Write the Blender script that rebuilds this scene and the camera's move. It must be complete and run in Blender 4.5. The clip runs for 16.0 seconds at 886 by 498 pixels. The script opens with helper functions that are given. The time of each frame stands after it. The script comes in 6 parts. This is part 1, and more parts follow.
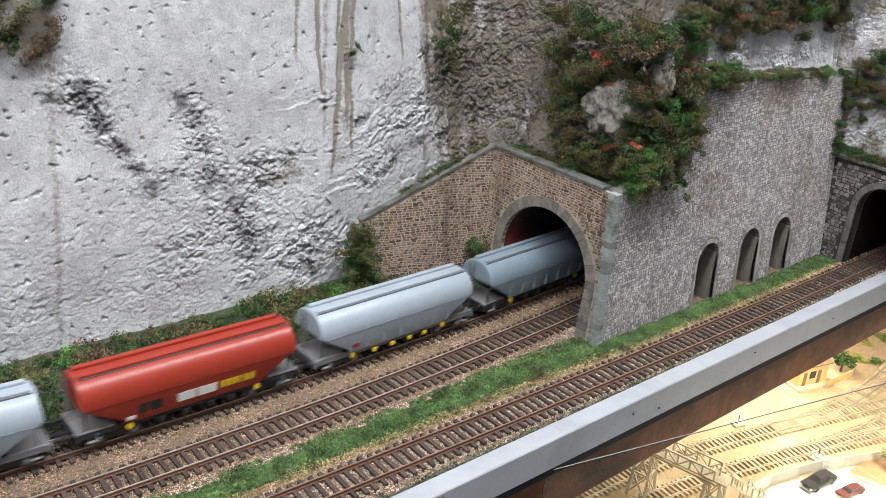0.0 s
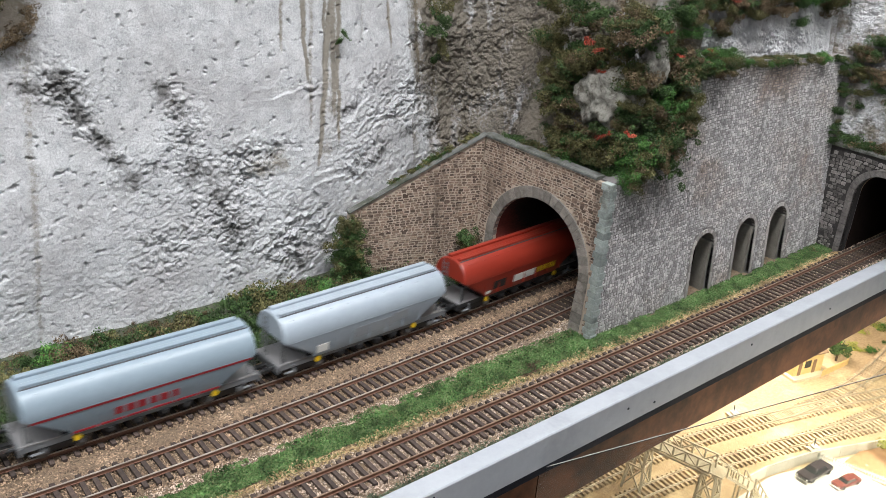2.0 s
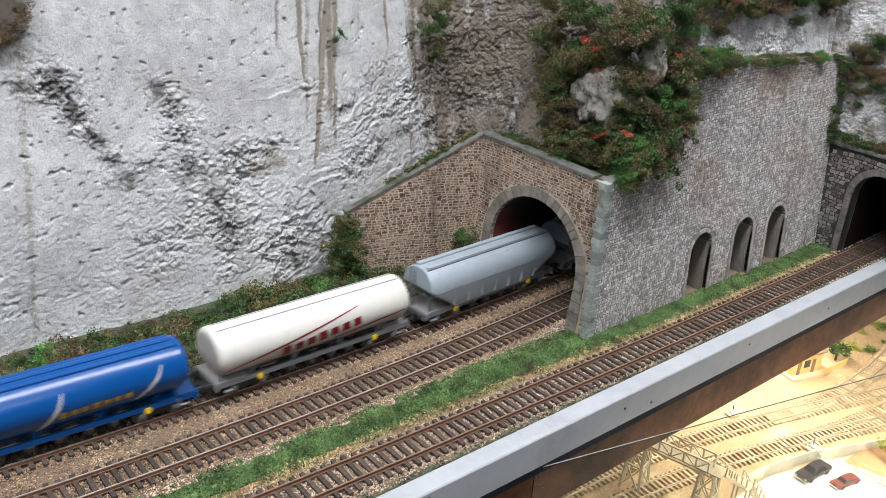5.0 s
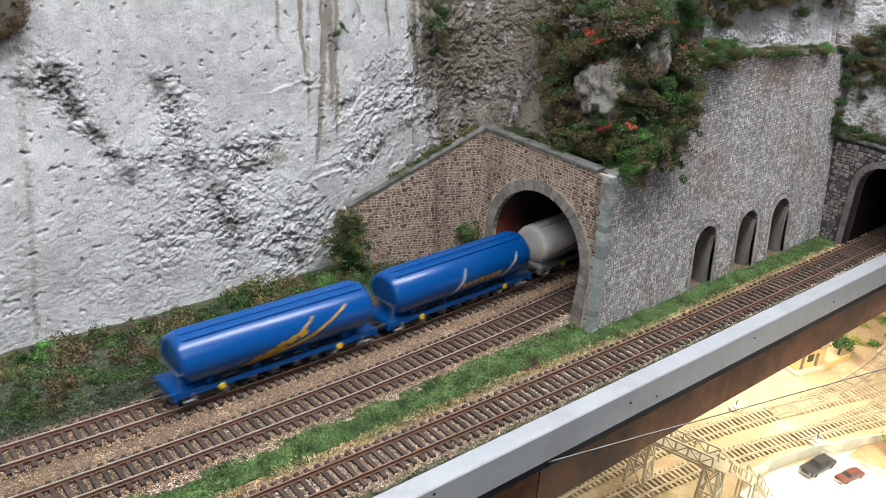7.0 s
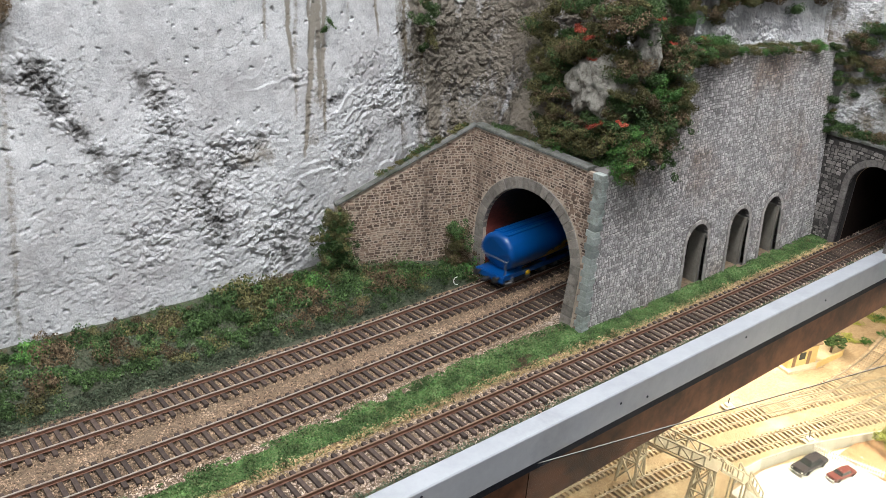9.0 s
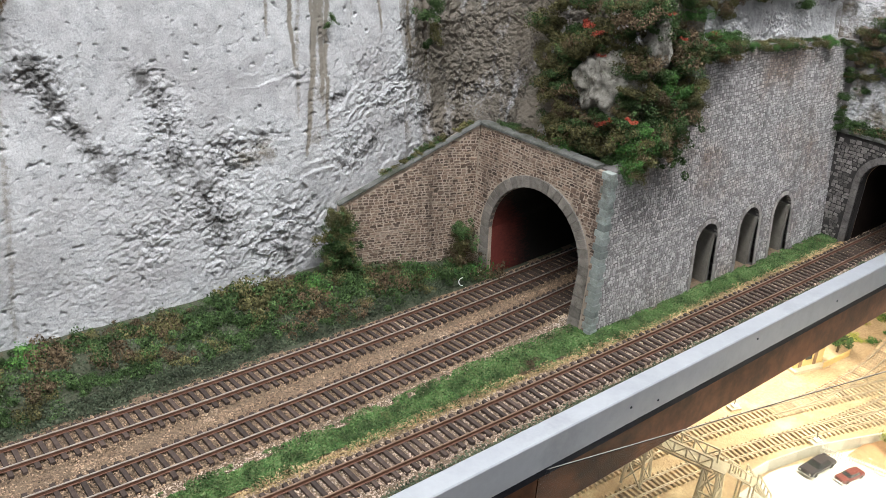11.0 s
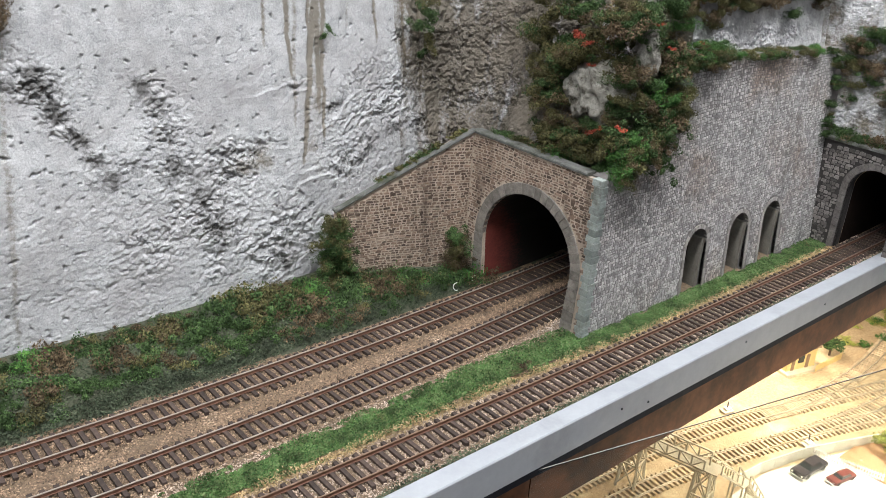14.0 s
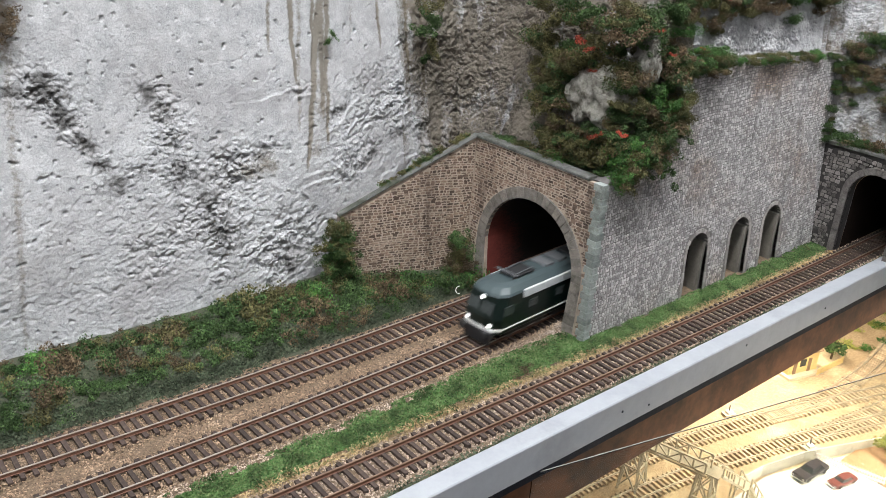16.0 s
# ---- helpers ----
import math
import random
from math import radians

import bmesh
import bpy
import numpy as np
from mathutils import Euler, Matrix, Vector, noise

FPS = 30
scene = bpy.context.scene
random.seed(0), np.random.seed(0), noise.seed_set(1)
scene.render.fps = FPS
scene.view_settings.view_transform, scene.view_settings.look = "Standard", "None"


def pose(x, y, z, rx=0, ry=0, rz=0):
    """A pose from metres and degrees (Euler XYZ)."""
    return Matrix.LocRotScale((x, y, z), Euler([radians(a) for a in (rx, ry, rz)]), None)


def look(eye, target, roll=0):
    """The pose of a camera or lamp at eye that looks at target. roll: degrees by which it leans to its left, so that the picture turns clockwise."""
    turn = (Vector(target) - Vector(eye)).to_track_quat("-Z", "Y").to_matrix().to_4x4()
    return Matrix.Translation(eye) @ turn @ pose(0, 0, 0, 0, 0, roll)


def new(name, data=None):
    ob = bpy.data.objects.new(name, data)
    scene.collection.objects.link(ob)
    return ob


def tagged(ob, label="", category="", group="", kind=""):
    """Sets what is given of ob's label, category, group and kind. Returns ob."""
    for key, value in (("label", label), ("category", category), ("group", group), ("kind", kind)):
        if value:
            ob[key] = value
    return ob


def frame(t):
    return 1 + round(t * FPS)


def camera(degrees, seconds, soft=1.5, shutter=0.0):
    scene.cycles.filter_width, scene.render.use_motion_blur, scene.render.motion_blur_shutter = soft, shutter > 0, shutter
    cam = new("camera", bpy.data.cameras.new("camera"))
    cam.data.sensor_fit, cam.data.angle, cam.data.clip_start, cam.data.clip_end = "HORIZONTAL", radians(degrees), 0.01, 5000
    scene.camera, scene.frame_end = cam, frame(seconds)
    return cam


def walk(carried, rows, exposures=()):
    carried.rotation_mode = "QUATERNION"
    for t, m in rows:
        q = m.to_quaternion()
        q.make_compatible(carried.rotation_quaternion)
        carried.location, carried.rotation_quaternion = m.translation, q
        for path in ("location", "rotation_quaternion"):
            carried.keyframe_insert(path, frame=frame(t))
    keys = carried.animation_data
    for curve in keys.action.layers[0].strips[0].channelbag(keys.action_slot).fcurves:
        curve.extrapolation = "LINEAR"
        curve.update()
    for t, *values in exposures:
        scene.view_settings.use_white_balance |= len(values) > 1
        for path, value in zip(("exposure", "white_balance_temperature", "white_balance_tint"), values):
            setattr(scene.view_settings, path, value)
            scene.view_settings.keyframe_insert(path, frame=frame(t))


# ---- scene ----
cam = camera(53.2, 16.0, soft=0.45, shutter=0.7)
PATH = [
    (0, (0.028, 0.059, 0.323), (1.229, 1.455, -0.458), 4.8),
    (0.5, (0.031, 0.062, 0.321), (1.231, 1.454, -0.467), 4.9),
    (1, (0.035, 0.066, 0.32), (1.236, 1.453, -0.475), 5.0),
    (1.5, (0.038, 0.067, 0.319), (1.246, 1.447, -0.48), 4.9),
    (2, (0.039, 0.068, 0.319), (1.246, 1.447, -0.481), 4.6),
    (2.5, (0.037, 0.067, 0.319), (1.24, 1.451, -0.481), 4.6),
    (3, (0.038, 0.068, 0.318), (1.242, 1.452, -0.48), 4.7),
    (3.5, (0.039, 0.068, 0.319), (1.241, 1.452, -0.482), 4.5),
    (4, (0.041, 0.067, 0.319), (1.247, 1.448, -0.482), 4.6),
    (6.5, (0.043, 0.07, 0.316), (1.25, 1.448, -0.488), 4.5),
    (7, (0.043, 0.071, 0.315), (1.247, 1.449, -0.493), 4.3),
    (7.5, (0.048, 0.072, 0.315), (1.256, 1.443, -0.498), 4.4),
    (8, (0.049, 0.074, 0.315), (1.264, 1.438, -0.497), 4.6),
    (8.5, (0.049, 0.073, 0.314), (1.268, 1.436, -0.496), 4.5),
    (9, (0.05, 0.074, 0.314), (1.263, 1.44, -0.5), 4.5),
    (11.5, (0.056, 0.087, 0.309), (1.268, 1.452, -0.509), 4.4),
    (12, (0.055, 0.087, 0.309), (1.269, 1.45, -0.508), 4.6),
    (12.5, (0.052, 0.082, 0.312), (1.269, 1.444, -0.502), 4.5),
    (13, (0.051, 0.08, 0.314), (1.272, 1.441, -0.496), 4.5),
    (13.5, (0.05, 0.077, 0.315), (1.269, 1.441, -0.493), 4.5),
    (14, (0.049, 0.076, 0.315), (1.269, 1.441, -0.49), 4.3),
    (14.5, (0.047, 0.073, 0.315), (1.265, 1.441, -0.488), 4.4),
    (15, (0.046, 0.073, 0.316), (1.262, 1.444, -0.485), 4.4),
    (15.5, (0.045, 0.072, 0.317), (1.26, 1.445, -0.483), 4.3),
    (16, (0.046, 0.072, 0.318), (1.262, 1.444, -0.482), 4.3),
]
walk(cam, [(t, look(eye, target, roll)) for t, eye, target, roll in PATH])


# ---- light: a hall with tube lamps over the layout ----
world = bpy.data.worlds.new("hall_world")
world.use_nodes = True
world.node_tree.nodes["Background"].inputs[0].default_value = (0.62, 0.68, 0.78, 1)
world.node_tree.nodes["Background"].inputs[1].default_value = 0.012
scene.world = world


def area_lamp(name, at, target, sx, sy, watts, colour):
    d = bpy.data.lights.new(name, "AREA")
    d.shape, d.size, d.size_y, d.energy, d.color = "RECTANGLE", sx, sy, watts, colour
    ob = new(name, d)
    ob.matrix_world = look(at, target)
    return ob


area_lamp("tube_lamp_front", (0.25, 0.18, 1.24), (0.25, 0.22, 0), 2.2, 0.14, 45, (0.95, 0.97, 0.98))
area_lamp("tube_lamp_hall", (-0.9, -0.9, 1.24), (-0.9, -0.9, 0), 2.6, 0.5, 8, (0.93, 0.97, 1.0))
area_lamp("yard_lamp_strip", (1.12, 0.45, -0.075), (1.06, 0.47, -0.36), 1.25, 0.05, 11.0, (1.0, 0.89, 0.70))


# ---- materials ----
def nd(nt, kind, **kw):
    n = nt.nodes.new(kind)
    for k, v in kw.items():
        n.inputs[k].default_value = v
    return n


def mat(name, c1, c2, scale=300.0, rough=0.8, bump=0.3, dist=0.0003, metal=0.0, vary=0.0, by="", spots=None, spec=0.5, streak=None):
    """Two colours mixed by coarse and fine noise. vary: how far each piece's value differs, by island or by object."""
    m = bpy.data.materials.new(name)
    m.use_nodes = True
    nt = m.node_tree
    b = nt.nodes["Principled BSDF"]
    L = nt.links.new
    tc = nt.nodes.new("ShaderNodeTexCoord")
    n1 = nd(nt, "ShaderNodeTexNoise", Scale=scale, Detail=5.0, Roughness=0.6)
    n2 = nd(nt, "ShaderNodeTexNoise", Scale=scale * 6.3, Detail=4.0, Roughness=0.65)
    L(tc.outputs["Object"], n1.inputs["Vector"])
    L(tc.outputs["Object"], n2.inputs["Vector"])
    r = nt.nodes.new("ShaderNodeValToRGB")
    r.color_ramp.elements[0].position, r.color_ramp.elements[1].position = 0.32, 0.68
    r.color_ramp.elements[0].color, r.color_ramp.elements[1].color = (*c1, 1), (*c2, 1)
    mx = nt.nodes.new("ShaderNodeMath")
    mx.operation = "MULTIPLY_ADD"
    mx.inputs[1].default_value, mx.inputs[2].default_value = 0.5, 0.0
    L(n2.outputs["Fac"], mx.inputs[0])
    ad = nt.nodes.new("ShaderNodeMath")
    ad.operation = "MULTIPLY_ADD"
    ad.inputs[1].default_value = 0.5
    L(n1.outputs["Fac"], ad.inputs[0])
    L(mx.outputs[0], ad.inputs[2])
    L(ad.outputs[0], r.inputs["Fac"])
    col = r.outputs["Color"]
    if spots:
        c3, sc, lo, hi = spots
        n3 = nd(nt, "ShaderNodeTexNoise", Scale=sc, Detail=6.0, Roughness=0.7)
        L(tc.outputs["Object"], n3.inputs["Vector"])
        mr = nd(nt, "ShaderNodeMapRange", **{"From Min": lo, "From Max": hi})
        L(n3.outputs["Fac"], mr.inputs["Value"])
        mixc = nt.nodes.new("ShaderNodeMix")
        mixc.data_type = "RGBA"
        L(mr.outputs["Result"], mixc.inputs["Factor"])
        L(col, mixc.inputs["A"])
        mixc.inputs["B"].default_value = (*c3, 1)
        col = mixc.outputs["Result"]
    if streak:
        c4, wide, tall, lo, hi, most = streak   # run-off marks, drawn out downwards
        mp = nt.nodes.new("ShaderNodeMapping")
        mp.inputs["Scale"].default_value = (wide, wide, tall)
        L(tc.outputs["Object"], mp.inputs["Vector"])
        n4 = nd(nt, "ShaderNodeTexNoise", Scale=1.0, Detail=5.0, Roughness=0.65)
        L(mp.outputs["Vector"], n4.inputs["Vector"])
        mr = nd(nt, "ShaderNodeMapRange", **{"From Min": lo, "From Max": hi, "To Max": most})
        L(n4.outputs["Fac"], mr.inputs["Value"])
        mixs = nt.nodes.new("ShaderNodeMix")
        mixs.data_type = "RGBA"
        L(mr.outputs["Result"], mixs.inputs["Factor"])
        L(col, mixs.inputs["A"])
        mixs.inputs["B"].default_value = (*c4, 1)
        col = mixs.outputs["Result"]
    if vary:
        hs = nt.nodes.new("ShaderNodeHueSaturation")
        mr = nd(nt, "ShaderNodeMapRange", **{"To Min": 1 - vary, "To Max": 1 + vary})
        if by == "object":
            L(nt.nodes.new("ShaderNodeObjectInfo").outputs["Random"], mr.inputs["Value"])
        else:
            L(nt.nodes.new("ShaderNodeNewGeometry").outputs["Random Per Island"], mr.inputs["Value"])
        L(mr.outputs["Result"], hs.inputs["Value"])
        L(col, hs.inputs["Color"])
        col = hs.outputs["Color"]
    L(col, b.inputs["Base Color"])
    b.inputs["Roughness"].default_value, b.inputs["Metallic"].default_value = rough, metal
    b.inputs["Specular IOR Level"].default_value = spec
    if bump:
        bp = nd(nt, "ShaderNodeBump", Strength=bump, Distance=dist)
        L(n2.outputs["Fac"], bp.inputs["Height"])
        L(bp.outputs["Normal"], b.inputs["Normal"])
    return m


def leafy(name, ramp, rough=0.75):
    """Foliage: each leaf takes a colour of the ramp by its own random value."""
    m = bpy.data.materials.new(name)
    m.use_nodes = True
    nt = m.node_tree
    b = nt.nodes["Principled BSDF"]
    g = nt.nodes.new("ShaderNodeNewGeometry")
    oi = nt.nodes.new("ShaderNodeObjectInfo")
    r = nt.nodes.new("ShaderNodeValToRGB")
    els = r.color_ramp.elements
    for i, c in enumerate(ramp):
        e = els[i] if i < 2 else els.new(0.5)
        e.color = (*c, 1)
    for i, e in enumerate(els):
        e.position = i / (len(ramp) - 1)
    nt.links.new(g.outputs["Random Per Island"], r.inputs["Fac"])
    hs = nt.nodes.new("ShaderNodeHueSaturation")
    mr = nd(nt, "ShaderNodeMapRange", **{"To Min": 0.75, "To Max": 1.3})
    nt.links.new(oi.outputs["Random"], mr.inputs["Value"])
    no = nd(nt, "ShaderNodeTexNoise", Scale=75.0, Detail=3.0, Roughness=0.6)
    nt.links.new(g.outputs["Position"], no.inputs["Vector"])
    m2 = nd(nt, "ShaderNodeMapRange", **{"From Min": 0.3, "From Max": 0.7, "To Min": 0.5, "To Max": 1.5})
    nt.links.new(no.outputs["Fac"], m2.inputs["Value"])
    ml = nt.nodes.new("ShaderNodeMath")
    ml.operation = "MULTIPLY"
    nt.links.new(mr.outputs["Result"], ml.inputs[0])
    nt.links.new(m2.outputs["Result"], ml.inputs[1])
    nt.links.new(ml.outputs[0], hs.inputs["Value"])
    nt.links.new(r.outputs["Color"], hs.inputs["Color"])
    nt.links.new(hs.outputs["Color"], b.inputs["Base Color"])
    b.inputs["Roughness"].default_value = rough
    b.inputs["Specular IOR Level"].default_value = 0.15
    return m


def glow(name, colour, strength):
    m = bpy.data.materials.new(name)
    m.use_nodes = True
    b = m.node_tree.nodes["Principled BSDF"]
    b.inputs["Base Color"].default_value = (*colour, 1)
    b.inputs["Emission Color"].default_value = (*colour, 1)
    b.inputs["Emission Strength"].default_value = strength
    return m


def glassy(name, colour=(0.9, 0.95, 0.95), rough=0.02):
    m = bpy.data.materials.new(name)
    m.use_nodes = True
    b = m.node_tree.nodes["Principled BSDF"]
    b.inputs["Base Color"].default_value = (*colour, 1)
    b.inputs["Transmission Weight"].default_value = 1.0
    b.inputs["Roughness"].default_value = rough
    b.inputs["IOR"].default_value = 1.3
    return m


def chalk_material():
    """White plaster rock with a stain colour driven by two mesh attributes: dirt (dark lichen, plus shade painted into
    hollows and pits) and ochre (run-off).
    """
    m = mat("chalk_rock", (0.29, 0.29, 0.305), (0.62, 0.62, 0.63), 130, 0.92, 0.7, 0.0007, spots=((0.335, 0.32, 0.325), 16, 0.46, 0.74), spec=0.2)
    nt = m.node_tree
    b = nt.nodes["Principled BSDF"]
    L = nt.links.new
    tc = nt.nodes.new("ShaderNodeTexCoord")
    col = b.inputs["Base Color"].links[0].from_socket
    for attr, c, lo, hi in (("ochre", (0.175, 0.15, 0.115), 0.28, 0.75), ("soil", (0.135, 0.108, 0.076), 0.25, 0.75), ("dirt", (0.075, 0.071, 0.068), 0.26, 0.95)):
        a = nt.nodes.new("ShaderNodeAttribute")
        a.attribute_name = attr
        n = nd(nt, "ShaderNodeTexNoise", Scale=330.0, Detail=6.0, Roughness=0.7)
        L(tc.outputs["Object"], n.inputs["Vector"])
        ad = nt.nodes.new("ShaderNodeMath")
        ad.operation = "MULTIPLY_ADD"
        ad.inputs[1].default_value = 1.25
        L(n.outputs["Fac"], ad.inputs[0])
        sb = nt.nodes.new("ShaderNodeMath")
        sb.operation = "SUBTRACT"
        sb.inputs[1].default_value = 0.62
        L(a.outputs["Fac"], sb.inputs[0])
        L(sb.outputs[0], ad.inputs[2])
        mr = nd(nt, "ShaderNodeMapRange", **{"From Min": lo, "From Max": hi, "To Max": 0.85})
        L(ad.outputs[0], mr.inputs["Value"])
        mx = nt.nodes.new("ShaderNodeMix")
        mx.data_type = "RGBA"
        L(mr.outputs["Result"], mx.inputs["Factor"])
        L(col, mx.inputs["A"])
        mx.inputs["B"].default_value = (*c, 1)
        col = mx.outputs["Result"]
    L(col, b.inputs["Base Color"])
    # broken, crisp relief where the rock is rough
    a = nt.nodes.new("ShaderNodeAttribute")
    a.attribute_name = "rough"
    mr = nd(nt, "ShaderNodeMapRange", **{"From Max": 0.9, "To Min": 0.10, "To Max": 1.0})
    L(a.outputs["Fac"], mr.inputs["Value"])
    wn = nd(nt, "ShaderNodeTexNoise", Scale=160.0, Detail=3.0)
    L(tc.outputs["Object"], wn.inputs["Vector"])
    wr = nt.nodes.new("ShaderNodeMix")
    wr.data_type = "VECTOR"
    wr.inputs["Factor"].default_value = 0.006
    L(tc.outputs["Object"], wr.inputs["A"])
    L(wn.outputs["Color"], wr.inputs["B"])
    vo = nd(nt, "ShaderNodeTexVoronoi", Scale=330.0)
    L(wr.outputs["Result"], vo.inputs["Vector"])
    bp = nd(nt, "ShaderNodeBump", Distance=0.0022)
    bp.invert = True
    L(mr.outputs["Result"], bp.inputs["Strength"])
    L(vo.outputs["Distance"], bp.inputs["Height"])
    L(b.inputs["Normal"].links[0].from_socket, bp.inputs["Normal"])
    L(bp.outputs["Normal"], b.inputs["Normal"])
    return m


M = {}
M["chalk"] = chalk_material()
M["mortar_pale"] = mat("pale_mortar", (0.37, 0.295, 0.235), (0.56, 0.465, 0.38), 150, 0.95, 0.5, streak=((0.12, 0.09, 0.07), 55, 9, 0.52, 0.72, 0.8))
M["stone_brown"] = mat("brown_rubble_stone", (0.080, 0.052, 0.040), (0.28, 0.197, 0.150), 160, 0.9, 0.5, vary=0.55, spots=((0.36, 0.28, 0.225), 45, 0.54, 0.72), streak=((0.045, 0.034, 0.027), 55, 9, 0.54, 0.74, 0.65))
M["mortar_dark"] = mat("dark_joint", (0.12, 0.108, 0.108), (0.21, 0.195, 0.19), 150, 0.95, 0.5)
M["stone_grey"] = mat("grey_rubble_stone", (0.24, 0.225, 0.225), (0.53, 0.505, 0.505), 120, 0.9, 0.5, vary=0.42, spots=((0.29, 0.23, 0.20), 13, 0.49, 0.66), streak=((0.10, 0.10, 0.095), 60, 5, 0.54, 0.76, 0.65))
# darker copies of joint and stone: weaker light at the far portal put into colour
M["mortar_shaded"] = mat("shaded_joint", (0.020, 0.018, 0.018), (0.05, 0.045, 0.043), 150, 0.95, 0.5)
M["stone_dark"] = mat("shaded_rubble_stone", (0.055, 0.049, 0.047), (0.23, 0.21, 0.20), 90, 0.9, 0.5, vary=0.6)
M["nichering"] = mat("recess_arch_stone", (0.22, 0.20, 0.19), (0.38, 0.35, 0.335), 120, 0.9, 0.5, vary=0.35, by="object")
M["outcrop"] = mat("grey_outcrop_rock", (0.19, 0.178, 0.155), (0.44, 0.42, 0.38), 160, 0.95, 1.0, 0.0010, spots=((0.10, 0.088, 0.07), 130, 0.48, 0.62))
M["quoin"] = mat("weathered_quoin_stone", (0.15, 0.175, 0.165), (0.33, 0.36, 0.345), 190, 0.9, 0.6, vary=0.3, by="object", spots=((0.11, 0.11, 0.095), 60, 0.52, 0.7))
M["voussoir"] = mat("grey_arch_stone", (0.13, 0.115, 0.10), (0.27, 0.245, 0.22), 190, 0.9, 0.6, vary=0.22, by="object", spots=((0.075, 0.066, 0.056), 70, 0.52, 0.7))
M["coping"] = mat("weathered_coping", (0.070, 0.070, 0.066), (0.19, 0.19, 0.18), 120, 0.9, 0.6, spots=((0.050, 0.054, 0.038), 70, 0.46, 0.64))
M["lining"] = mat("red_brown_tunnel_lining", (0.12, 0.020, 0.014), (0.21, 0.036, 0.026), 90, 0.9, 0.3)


def shade_lining(m):
    """Shade painted over the lining by a mesh attribute, broken up by noise."""
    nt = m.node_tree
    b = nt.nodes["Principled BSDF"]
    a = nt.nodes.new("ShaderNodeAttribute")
    a.attribute_name = "painted_shade"
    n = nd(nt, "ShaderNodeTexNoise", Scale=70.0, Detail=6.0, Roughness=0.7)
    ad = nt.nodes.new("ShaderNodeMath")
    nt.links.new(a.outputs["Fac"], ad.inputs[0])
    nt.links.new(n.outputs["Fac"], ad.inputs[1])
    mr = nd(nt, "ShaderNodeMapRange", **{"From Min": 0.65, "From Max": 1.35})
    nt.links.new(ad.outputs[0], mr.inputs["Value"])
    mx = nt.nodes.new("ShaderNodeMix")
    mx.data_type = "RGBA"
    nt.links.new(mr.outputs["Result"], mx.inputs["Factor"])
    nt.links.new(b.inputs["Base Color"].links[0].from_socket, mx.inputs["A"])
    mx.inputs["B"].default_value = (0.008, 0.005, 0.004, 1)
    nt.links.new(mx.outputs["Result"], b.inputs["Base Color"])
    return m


shade_lining(M["lining"])
M["concrete"] = mat("grey_brown_concrete", (0.12, 0.108, 0.09), (0.20, 0.185, 0.158), 120, 0.9, 0.4)
M["ballast"] = mat("ballast_bed", (0.068, 0.046, 0.030), (0.28, 0.197, 0.13), 420, 0.95, 1.0, 0.0010, spots=((0.24, 0.16, 0.095), 40, 0.52, 0.75))
M["grain"] = mat("ballast_stone", (0.24, 0.175, 0.135), (0.50, 0.39, 0.31), 60, 0.9, 0.2, vary=0.6, spots=((0.55, 0.46, 0.40), 22, 0.54, 0.68))
M["grain_brown"] = mat("brown_ballast_stone", (0.115, 0.074, 0.048), (0.36, 0.25, 0.168), 60, 0.9, 0.2, vary=0.75, spots=((0.50, 0.39, 0.29), 22, 0.55, 0.70))
M["earth"] = mat("dark_scatter_earth", (0.030, 0.034, 0.020), (0.080, 0.085, 0.054), 260, 0.95, 0.8, 0.0006)
M["rail"] = mat("rusty_rail", (0.095, 0.045, 0.030), (0.20, 0.10, 0.065), 500, 0.7, 0.3, metal=0.2)
M["railhead"] = mat("worn_rail_head", (0.33, 0.27, 0.23), (0.55, 0.48, 0.42), 160, 0.35, 0.05, metal=0.4)
M["railrust"] = mat("rusty_rail_head", (0.16, 0.095, 0.065), (0.33, 0.22, 0.16), 120, 0.45, 0.1, metal=0.3)
M["sleeper"] = mat("dark_sleeper", (0.028, 0.018, 0.015), (0.075, 0.05, 0.04), 400, 0.85, 0.4, vary=0.35, by="object")
M["board"] = mat("grey_painted_board", (0.29, 0.305, 0.335), (0.36, 0.375, 0.405), 18, 0.5, 0.3, 0.0005, spots=((0.23, 0.24, 0.26), 14, 0.55, 0.8))
M["blackedge"] = mat("black_edging", (0.012, 0.014, 0.02), (0.03, 0.033, 0.045), 60, 0.6, 0.1, spec=0.08)
M["fascia"] = mat("dark_brown_varnished_panel", (0.045, 0.020, 0.011), (0.20, 0.080, 0.038), 14, 0.5, 0.1, spots=((0.010, 0.009, 0.009), 12, 0.45, 0.7), spec=0.15)
M["sand"] = mat("sandy_yard_ground", (0.29, 0.20, 0.115), (0.60, 0.46, 0.29), 260, 0.95, 1.0, 0.0008, spots=((0.68, 0.56, 0.36), 7, 0.52, 0.66))
M["plaster"] = mat("pale_hall_wall", (0.24, 0.24, 0.25), (0.30, 0.30, 0.31), 3, 0.9, 0.1)
M["hallfloor"] = mat("grey_hall_floor", (0.16, 0.16, 0.165), (0.24, 0.24, 0.245), 5, 0.6, 0.1)
M["plywood"] = mat("plain_plywood", (0.28, 0.20, 0.12), (0.42, 0.31, 0.19), 12, 0.8, 0.1)
M["diffuser"] = glow("lamp_diffuser", (0.94, 0.97, 1.0), 3.0)
M["leaf_green"] = leafy("green_foliage", [(0.010, 0.018, 0.008), (0.026, 0.050, 0.018), (0.050, 0.094, 0.031), (0.090, 0.145, 0.052)])
